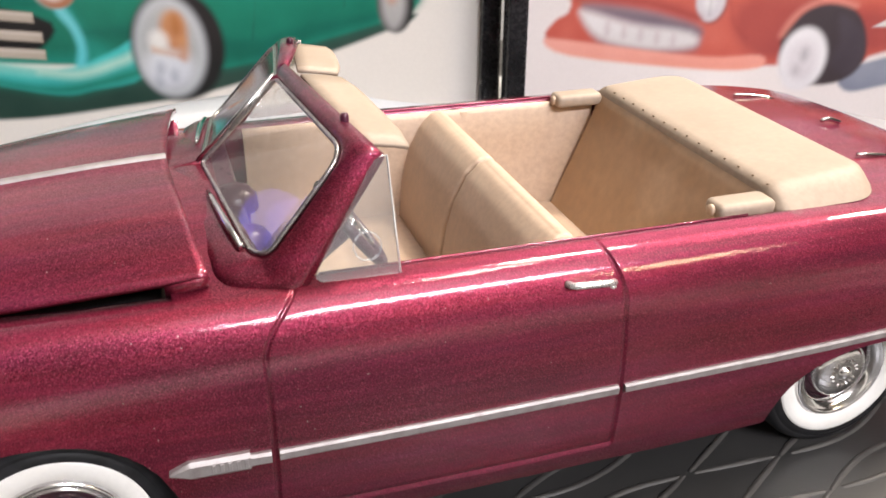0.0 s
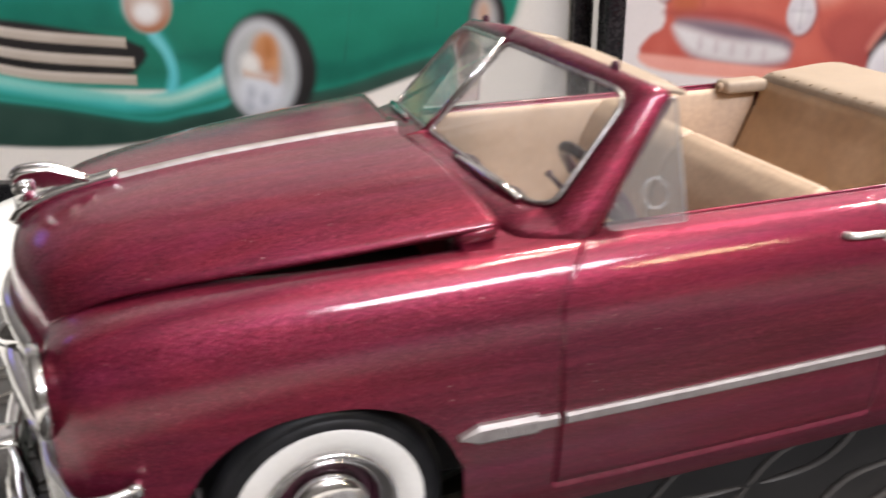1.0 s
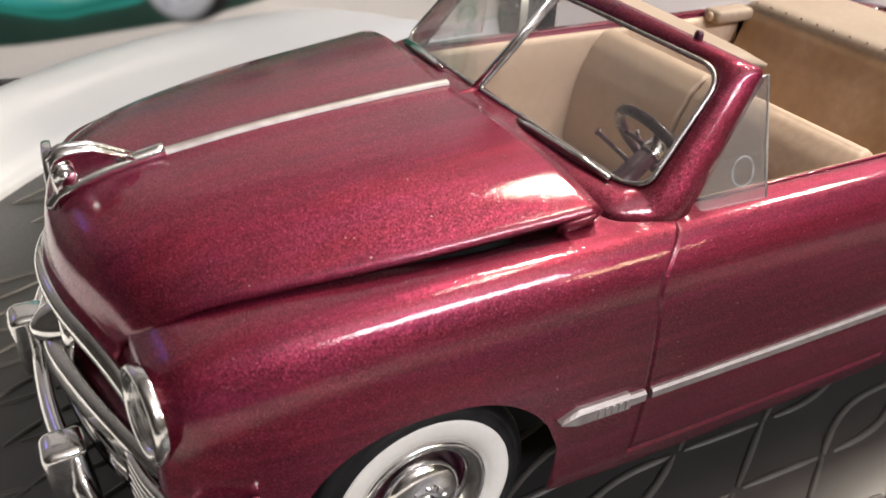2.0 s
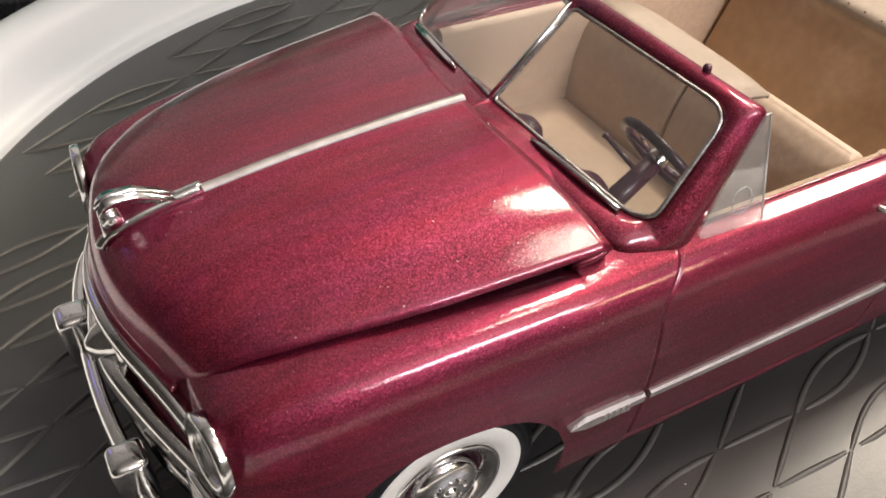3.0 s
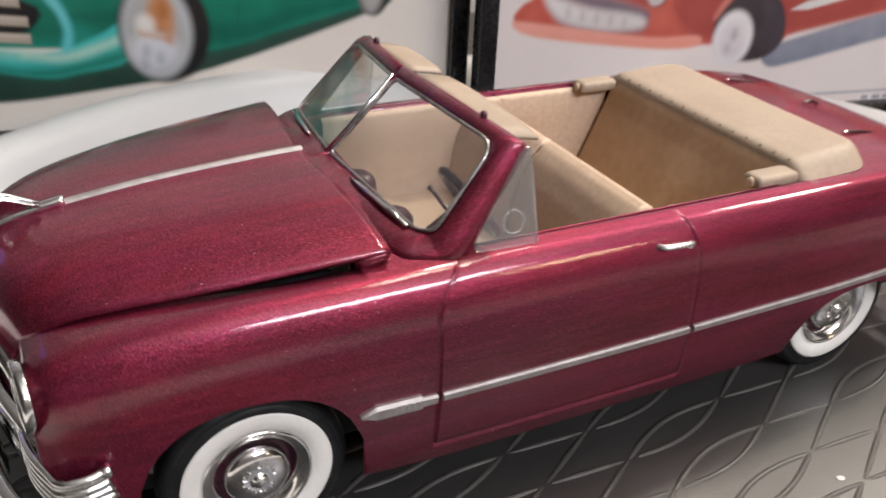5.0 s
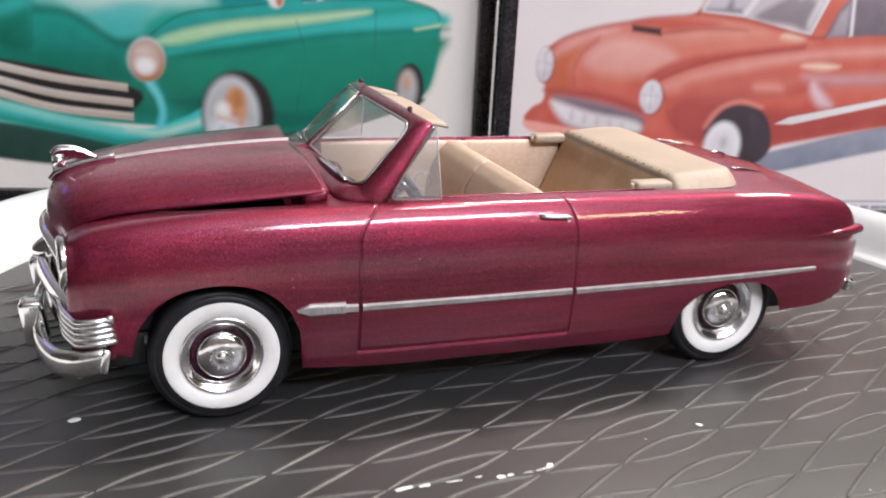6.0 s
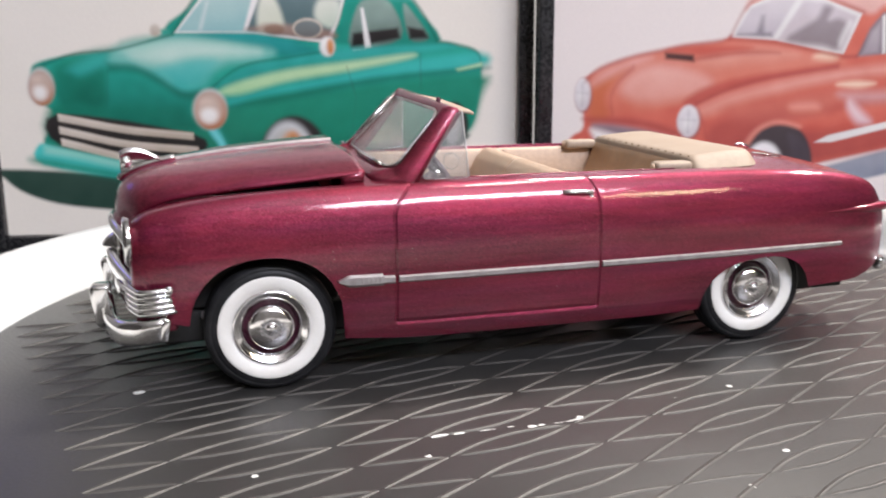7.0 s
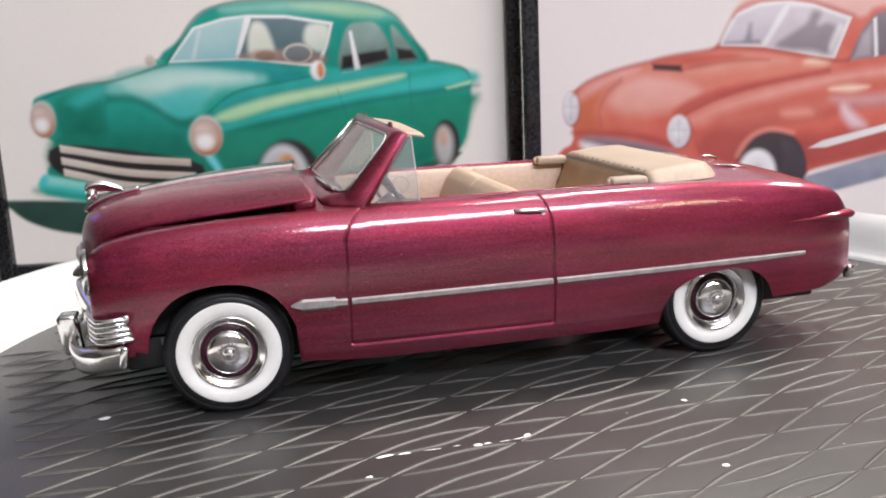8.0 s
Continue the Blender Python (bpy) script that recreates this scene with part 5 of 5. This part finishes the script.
green.patch([(2.10, 1.02), (2.18, 0.95), (2.26, 0.80), (2.28, 0.66), (2.25, 0.55), (2.19, 0.55), (2.22, 0.68), (2.19, 0.82), (2.12, 0.93)], (0.07, 0.44, 0.47), (0.16, 0.50, 0.52), soft=3)  # guard
green.patch(ribbon([(0.45, 0.79), (0.78, 0.73), (1.30, 0.60), (1.85, 0.515), (2.2, 0.48), (2.5, 0.565), (2.62, 0.62)], 0.035), *MINT, soft=4, strength=0.75, round_it=False)  # bumper gleam
green.patch(ribbon([(1.9, 0.515), (2.2, 0.485), (2.5, 0.57), (2.6, 0.61)], 0.02), (0.42, 0.58, 0.48), (0.5, 0.62, 0.52), soft=4, strength=0.7, round_it=False)  # bumper gleam
for x, z, r, q in ((0.47, 1.42, 0.125, 0.18), (2.12, 1.18, 0.165, 0.20)):
    green.patch(ring_of(x, z, r, q, 0.01), (0.42, 0.36, 0.33), (0.55, 0.54, 0.54), soft=3)  # headlamp
    green.patch(ring_of(x + 0.004, z - 0.01, r * 0.95, q * 0.95), (0.30, 0.11, 0.05), (0.40, 0.30, 0.26), soft=2)  # headlamp rim
    green.patch(ring_of(x + 0.012, z - 0.02, r * 0.86, q * 0.84), (0.36, 0.14, 0.07), (0.46, 0.36, 0.31), soft=3)  # headlamp
    green.patch(ring_of(x - 0.012, z - 0.005, r * 0.68, q * 0.70), (0.52, 0.42, 0.37), (0.44, 0.33, 0.28), soft=4)  # headlamp
    green.patch(ring_of(x - 0.012, z - 0.06, r * 0.5, q * 0.36), (0.66, 0.64, 0.62), (0.72, 0.70, 0.68), soft=5)  # headlamp
    green.patch(ring_of(x - 0.03, z + 0.07, r * 0.35, q * 0.16), (0.58, 0.45, 0.38), (0.62, 0.50, 0.44), soft=4, strength=0.7)  # headlamp
green.patch(ring_of(2.95, 0.68, 0.345, 0.425), *INK_BLACK, soft=3)  # arch
green.patch(ring_of(2.895, 0.67, 0.262, 0.38), (0.40, 0.42, 0.43), (0.46, 0.47, 0.48), soft=4)  # tyre
green.patch(ring_of(2.885, 0.66, 0.215, 0.32), (0.24, 0.25, 0.25), (0.36, 0.36, 0.34), soft=4, strength=0.7)  # wheel
green.patch(ring_of(2.87, 0.52, 0.18, 0.16), (0.52, 0.54, 0.60), (0.62, 0.64, 0.66), soft=8, strength=0.8)  # wheel
green.patch(ring_of(2.93, 0.80, 0.10, 0.15), *RUST_INK, soft=4, strength=0.9)
green.patch(ring_of(2.95, 0.84, 0.045, 0.08), (0.30, 0.10, 0.03), (0.40, 0.15, 0.05), soft=4, strength=0.8)
green.patch(ring_of(2.81, 0.72, 0.07, 0.08), (0.60, 0.58, 0.54), (0.70, 0.68, 0.64), soft=4, strength=0.9)  # spokes
green.patch(ring_of(2.99, 0.66, 0.04, 0.09), *RUST_INK, soft=4, strength=0.7)
green.patch(stroke(2.76, 0.66, 2.98, 0.60, 0.018), *RUST_INK, soft=3, strength=0.6, round_it=False)
for x, z in ((2.80, 0.52), (2.90, 0.46), (2.78, 0.42)):
    green.patch(ring_of(x, z, 0.035, 0.05), *BLUE_GREY, soft=3, strength=0.5)
green.patch(ring_of(4.60, 0.99, 0.14, 0.24), *INK_BLACK, soft=2)  # tyre
green.patch(ring_of(4.58, 0.97, 0.095, 0.20), (0.33, 0.32, 0.31), (0.42, 0.41, 0.40), soft=4)  # tyre
green.patch(ring_of(4.57, 1.05, 0.045, 0.08), *RUST_INK, soft=5, strength=0.6)  # spokes
green.patch(ring_of(3.32, 1.79, 0.075, 0.095), *PALE_INK, soft=2)  # mirror
green.patch(ring_of(3.35, 1.79, 0.035, 0.075), *RUST_INK, soft=2)  # mirror
green.patch(ring_of(1.63, 1.96, 0.05, 0.06), *BAR_INK, soft=2)  # mirror

green.lay(green_sheet, PRINT)

red_sheet = framed_picture("black-framed picture of an orange-red car on white paper", 1.68, 3.095, -11.4, 5.25, 5.6, 0.15, -0.235)
red = Print((0.665, 0.612, 0.595))
red.patch([(2.50, 0.50), (2.73, 0.52), (3.96, 0.82), (5.1, 1.0), (5.1, 0.72), (4.00, 0.56), (2.93, 0.33), (2.6, 0.30)], *BLUE_GREY, soft=2)  # shadow
red.patch([(0.30, 1.40), (0.43, 1.53), (0.77, 1.66), (1.22, 1.75), (1.70, 1.82), (1.95, 2.02), (2.17, 2.30), (2.6, 2.50), (3.2, 2.60), (4.2, 2.60), (4.9, 2.3), (5.15, 1.8), (5.15, 1.0), (3.9, 0.80), (2.85, 0.60), (2.64, 0.52), (1.85, 0.52), (1.39, 0.55), (0.35, 0.68), (0.15, 0.78), (0.22, 0.90), (0.33, 1.0)], *RED_INK, soft=2)  # body
red.patch([(1.62, 0.98), (2.3, 1.14), (3.2, 1.20), (5.1, 1.35), (5.1, 1.05), (3.9, 0.82), (2.85, 0.62), (1.85, 0.58)], *RED_DEEP, soft=8)  # side
red.patch([(2.3, 1.02), (2.8, 1.10), (3.6, 1.22), (4.6, 1.30), (4.6, 1.1), (3.6, 1.0), (2.8, 0.92)], *RED_INK, soft=8)  # side light
red.patch([(1.95, 2.10), (2.03, 2.29), (2.4, 2.40), (3.2, 2.50), (4.2, 2.50), (4.7, 2.2), (4.2, 2.13), (3.42, 2.17), (3.21, 2.07), (2.85, 2.18), (2.47, 2.25)], (0.64, 0.36, 0.32), (0.70, 0.46, 0.43), soft=5)  # roof
red.patch([(1.79, 1.85), (1.97, 2.16), (2.19, 2.25), (2.50, 2.26), (2.72, 2.22), (3.12, 2.08), (2.96, 1.68), (2.73, 1.72), (2.25, 1.82)], *PALE_INK, soft=1, round_it=False)  # screen
red.patch([(1.83, 1.875), (1.97, 2.13), (2.19, 2.215), (2.44, 2.23), (2.22, 1.855)], (0.44, 0.40, 0.44), (0.60, 0.56, 0.58), soft=2, round_it=False)  # glass
red.patch([(2.27, 1.83), (2.50, 2.20), (2.72, 2.19), (3.07, 2.05), (2.94, 1.71), (2.74, 1.75)], (0.44, 0.38, 0.40), (0.58, 0.53, 0.56), soft=2, round_it=False)  # glass
red.patch([(2.36, 1.83), (2.64, 2.02), (2.72, 2.15), (2.81, 2.13), (2.78, 2.02), (2.89, 2.03), (2.99, 1.95), (2.89, 1.74), (2.74, 1.77)], (0.16, 0.13, 0.14), (0.26, 0.22, 0.24), soft=5, strength=0.85)  # cabin
red.patch([(2.05, 1.89), (2.09, 2.06), (2.12, 2.06), (2.12, 1.88)], *GREY_INK, soft=3, strength=0.7, round_it=False)  # cabin
red.patch([(1.86, 1.89), (2.20, 1.90), (2.21, 1.86), (1.85, 1.875)], *GREY_INK, soft=2, strength=0.7, round_it=False)
red.patch([(2.93, 1.76), (3.02, 1.96), (2.98, 2.0), (2.90, 1.82)], *PALE_INK, soft=3, strength=0.7)
red.patch([(3.10, 1.66), (3.21, 1.93), (3.33, 2.08), (3.45, 2.13), (4.2, 2.13), (4.25, 1.74), (3.48, 1.69)], (0.13, 0.11, 0.13), (0.24, 0.20, 0.23), soft=2, round_it=False)  # window
red.patch([(3.36, 1.68), (3.33, 2.05), (3.365, 2.07), (3.40, 1.69)], *PALE_INK, soft=1, round_it=False)  # vent frame
red.patch([(3.14, 1.67), (3.23, 1.90), (3.32, 2.0), (3.33, 1.69)], *LILAC_INK, soft=3, strength=0.6, round_it=False)
red.patch([(0.42, 1.50), (0.77, 1.65), (1.22, 1.74), (1.70, 1.80), (2.2, 1.78), (2.9, 1.64), (2.88, 1.57), (2.11, 1.47), (1.6, 1.37), (1.3, 1.2), (0.7, 1.1), (0.4, 1.1)], (0.50, 0.115, 0.075), (0.60, 0.21, 0.155), soft=6)  # bonnet
red.patch([(0.37, 1.41), (0.52, 1.49), (0.76, 1.60), (0.64, 1.43), (0.55, 1.27), (0.58, 1.08), (0.42, 1.0), (0.37, 1.19)], (0.44, 0.10, 0.045), (0.50, 0.13, 0.06), soft=7)  # nose
red.patch([(0.34, 1.36), (0.50, 1.52), (0.80, 1.65), (1.0, 1.66), (0.72, 1.54), (0.48, 1.42)], (0.62, 0.30, 0.27), (0.66, 0.36, 0.33), soft=7, strength=0.75)  # light
red.patch([(0.70, 1.34), (0.80, 1.50), (1.09, 1.59), (1.47, 1.51), (1.62, 1.40), (1.43, 1.27), (1.09, 1.22), (0.85, 1.24)], (0.60, 0.27, 0.22), (0.66, 0.36, 0.32), soft=9, strength=0.9)  # light
red.patch([(1.47, 1.63), (1.72, 1.73), (2.1, 1.74), (2.5, 1.68), (2.0, 1.62), (1.6, 1.56)], (0.58, 0.24, 0.18), (0.64, 0.30, 0.24), soft=8, strength=0.8)  # light
red.patch([(1.14, 1.72), (1.34, 1.78), (1.72, 1.79), (2.02, 1.75), (1.66, 1.69), (1.43, 1.68)], (0.46, 0.08, 0.055), (0.52, 0.11, 0.08), soft=4)  # scoop top
red.patch([(1.42, 1.64), (1.66, 1.70), (2.02, 1.73), (2.3, 1.70), (1.9, 1.69), (1.66, 1.66)], *RED_DEEP, soft=5, strength=0.8)  # scoop shade
red.patch([(1.13, 1.71), (1.42, 1.685), (1.43, 1.62), (1.14, 1.65)], (0.035, 0.012, 0.012), (0.07, 0.03, 0.03), soft=2, round_it=False)  # scoop
red.patch([(1.35, 1.24), (1.6, 1.38), (2.11, 1.49), (2.56, 1.55), (2.88, 1.60), (2.88, 1.55), (2.56, 1.49), (2.11, 1.41), (1.67, 1.30), (1.41, 1.19)], (0.38, 0.06, 0.045), (0.46, 0.09, 0.07), soft=5, strength=0.85)  # seam
red.patch([(1.51, 1.17), (1.86, 1.31), (2.43, 1.44), (3.01, 1.53), (3.8, 1.60), (3.8, 1.52), (3.01, 1.45), (2.47, 1.34), (1.93, 1.21), (1.57, 1.08)], (0.58, 0.23, 0.18), (0.66, 0.34, 0.29), soft=8, strength=0.9)  # light
red.patch([(1.72, 1.14), (2.3, 1.25), (2.9, 1.30), (2.9, 1.15), (2.5, 1.05), (2.0, 1.0)], (0.44, 0.10, 0.075), (0.50, 0.15, 0.115), soft=9, strength=0.6)  # wing shade
red.patch([(2.74, 1.70), (2.9, 1.66), (2.84, 1.62), (2.66, 1.65)], (0.72, 0.52, 0.38), (0.80, 0.64, 0.50), soft=6, strength=0.8)  # glint
red.patch([(2.92, 1.38), (3.10, 1.41), (3.32, 1.39), (3.14, 1.35)], (0.74, 0.56, 0.42), (0.80, 0.66, 0.52), soft=5, strength=0.9)  # glint
red.patch([(2.95, 1.30), (3.35, 1.31), (3.9, 1.33), (3.9, 1.24), (3.3, 1.20), (3.05, 1.22)], *LILAC_INK, soft=8, strength=0.45)  # sheen
red.patch([(3.07, 1.22), (3.19, 1.12), (3.31, 1.0), (3.17, 0.99), (3.06, 1.13)], (0.60, 0.50, 0.55), (0.70, 0.62, 0.66), soft=7, strength=0.8)  # sheen
red.patch([(2.45, 1.18), (2.7, 1.20), (2.75, 1.13), (2.5, 1.12)], *RED_LIGHT, soft=6, strength=0.7)  # sheen
red.patch([(0.42, 1.02), (0.88, 0.97), (1.30, 0.85), (1.36, 0.72), (1.28, 0.64), (0.92, 0.64), (0.56, 0.73)], (0.24, 0.12, 0.14), (0.34, 0.18, 0.20), soft=4)  # grille
red.patch([(0.46, 1.00), (0.88, 0.95), (1.30, 0.83), (1.30, 0.77), (0.84, 0.86), (0.50, 0.96)], (0.12, 0.09, 0.12), (0.18, 0.14, 0.17), soft=4)  # grille shade
red.patch([(0.40, 0.95), (0.50, 0.95), (0.81, 0.86), (1.27, 0.79), (1.30, 0.68), (0.92, 0.67), (0.56, 0.76)], *PALE_INK, soft=4, strength=0.9)  # teeth
for k in range(5):
    red.patch(ring_of(0.62 + 0.13 * k, 0.83 - 0.025 * k, 0.018, 0.05), (0.40, 0.30, 0.33), (0.46, 0.36, 0.38), soft=3, strength=0.6)  # gap
red.patch([(0.14, 0.76), (0.40, 0.74), (1.39, 0.60), (1.85, 0.60), (1.85, 0.50), (1.39, 0.50), (0.35, 0.63)], *RED_LIGHT, soft=2)  # bumper
for x, z, r, q in ((1.40, 1.03, 0.12, 0.17), (0.31, 1.31, 0.085, 0.17)):
    red.patch(ring_of(x + 0.012, z - 0.008, r * 1.04, q * 1.03), (0.22, 0.06, 0.06), (0.36, 0.12, 0.11), soft=2, strength=0.85)  # headlamp rim
    red.patch(ring_of(x, z, r * 0.94, q * 0.95), (0.52, 0.48, 0.50), (0.64, 0.62, 0.63), soft=2)  # headlamp
    red.patch(ring_of(x, z, r * 0.72, q * 0.74), (0.46, 0.42, 0.46), (0.58, 0.55, 0.58), soft=5, strength=0.7)  # headlamp
    red.patch(ring_of(x - 0.01, z - 0.03, r * 0.4, q * 0.35), *PALE_INK, soft=5, strength=0.8)  # headlamp
    red.patch(stroke(x - r * 0.7, z + 0.02, x + r * 0.7, z + 0.01, 0.006), *GREY_INK, soft=2, strength=0.3, round_it=False)  # lens bar
    red.patch([(x - 0.007, z - q * 0.7), (x + 0.007, z - q * 0.7), (x + 0.007, z + q * 0.7), (x - 0.007, z + q * 0.7)], *GREY_INK, soft=2, strength=0.3, round_it=False)  # lens bar
red.patch([(2.0, 0.70), (2.08, 0.84), (2.18, 0.94), (2.35, 0.985), (2.55, 0.94), (2.67, 0.79), (2.71, 0.53), (2.5, 0.36), (2.1, 0.40)], (0.022, 0.016, 0.020), (0.04, 0.032, 0.038), soft=2)  # arch
red.patch([(2.45, 0.9), (2.66, 0.78), (2.70, 0.55), (2.6, 0.42), (2.45, 0.5), (2.48, 0.7)], (0.03, 0.024, 0.034), (0.06, 0.05, 0.066), soft=5, strength=0.8)  # arch
red.patch(ring_of(2.205, 0.56, 0.195, 0.25), (0.60, 0.58, 0.60), (0.70, 0.68, 0.69), soft=3)  # tyre
red.patch(ring_of(2.205, 0.56, 0.125, 0.16), *LILAC_INK, soft=5, strength=0.4)  # wheel
red.patch(ring_of(2.215, 0.60, 0.03, 0.05), *GREY_INK, soft=4, strength=0.5)  # wheel
red.patch(ring_of(2.165, 0.48, 0.03, 0.04), *GREY_INK, soft=4, strength=0.35)  # wheel
RED_LINE = ((0.24, 0.03, 0.03), (0.32, 0.05, 0.045))
for line, half, depth in (([(0.34, 1.44), (0.46, 1.55), (0.77, 1.665), (1.22, 1.755), (1.70, 1.825), (1.80, 1.86)], 0.010, 0.7), ([(1.78, 1.86), (1.95, 2.17), (2.18, 2.27), (2.50, 2.285), (2.73, 2.245), (3.14, 2.09)], 0.012, 0.6),
                          ([(1.46, 1.20), (1.75, 1.33), (2.11, 1.435), (2.56, 1.51), (2.92, 1.56)], 0.014, 0.75), ([(1.78, 1.845), (2.25, 1.805), (2.73, 1.705), (2.97, 1.66), (3.10, 1.66)], 0.011, 0.7),
                          ([(0.62, 1.12), (0.60, 1.28), (0.68, 1.44), (0.82, 1.57)], 0.018, 0.5), ([(1.50, 1.12), (1.56, 1.00), (1.60, 0.86), (1.72, 0.72)], 0.018, 0.5)):
    red.patch(ribbon(line, half), *RED_LINE, soft=3, strength=depth, round_it=False)  # contour
red.patch([(0.36, 1.08), (0.9, 1.05), (1.28, 0.94), (1.30, 0.88), (0.9, 0.99), (0.40, 1.04)], *RED_LINE, soft=5, strength=0.8)  # over the grille
red.patch([(1.98, 0.76), (2.06, 0.90), (2.18, 0.99), (2.35, 1.03), (2.56, 0.98), (2.55, 0.95), (2.35, 0.995), (2.19, 0.95), (2.09, 0.86), (2.02, 0.74)], *RED_LIGHT, soft=3, strength=0.6)  # arch lip
red.patch([(2.73, 0.80), (2.87, 0.87), (3.89, 1.09), (5.0, 1.22), (5.0, 1.17), (3.90, 1.03), (2.91, 0.80)], *PALE_INK, soft=1, round_it=False)  # trim
red.patch(stroke(2.3, 0.0, 5.0, 0.02, 0.008), *BLUE_GREY, soft=1, round_it=False)  # rule
for k in range(9):
    red.patch(stroke(3.72 + 0.12 * k, -0.052, 3.79 + 0.12 * k + 0.02 * (k % 3), -0.052, 0.018), *BLUE_GREY, soft=1, round_it=False)  # text bar
red.ink = red.ink * 0.92 + np.array((0.66, 0.48, 0.47)) * 0.03   # ink dimmed a little, with a pinkish haze of glare painted in
red.lay(red_sheet, PRINT)
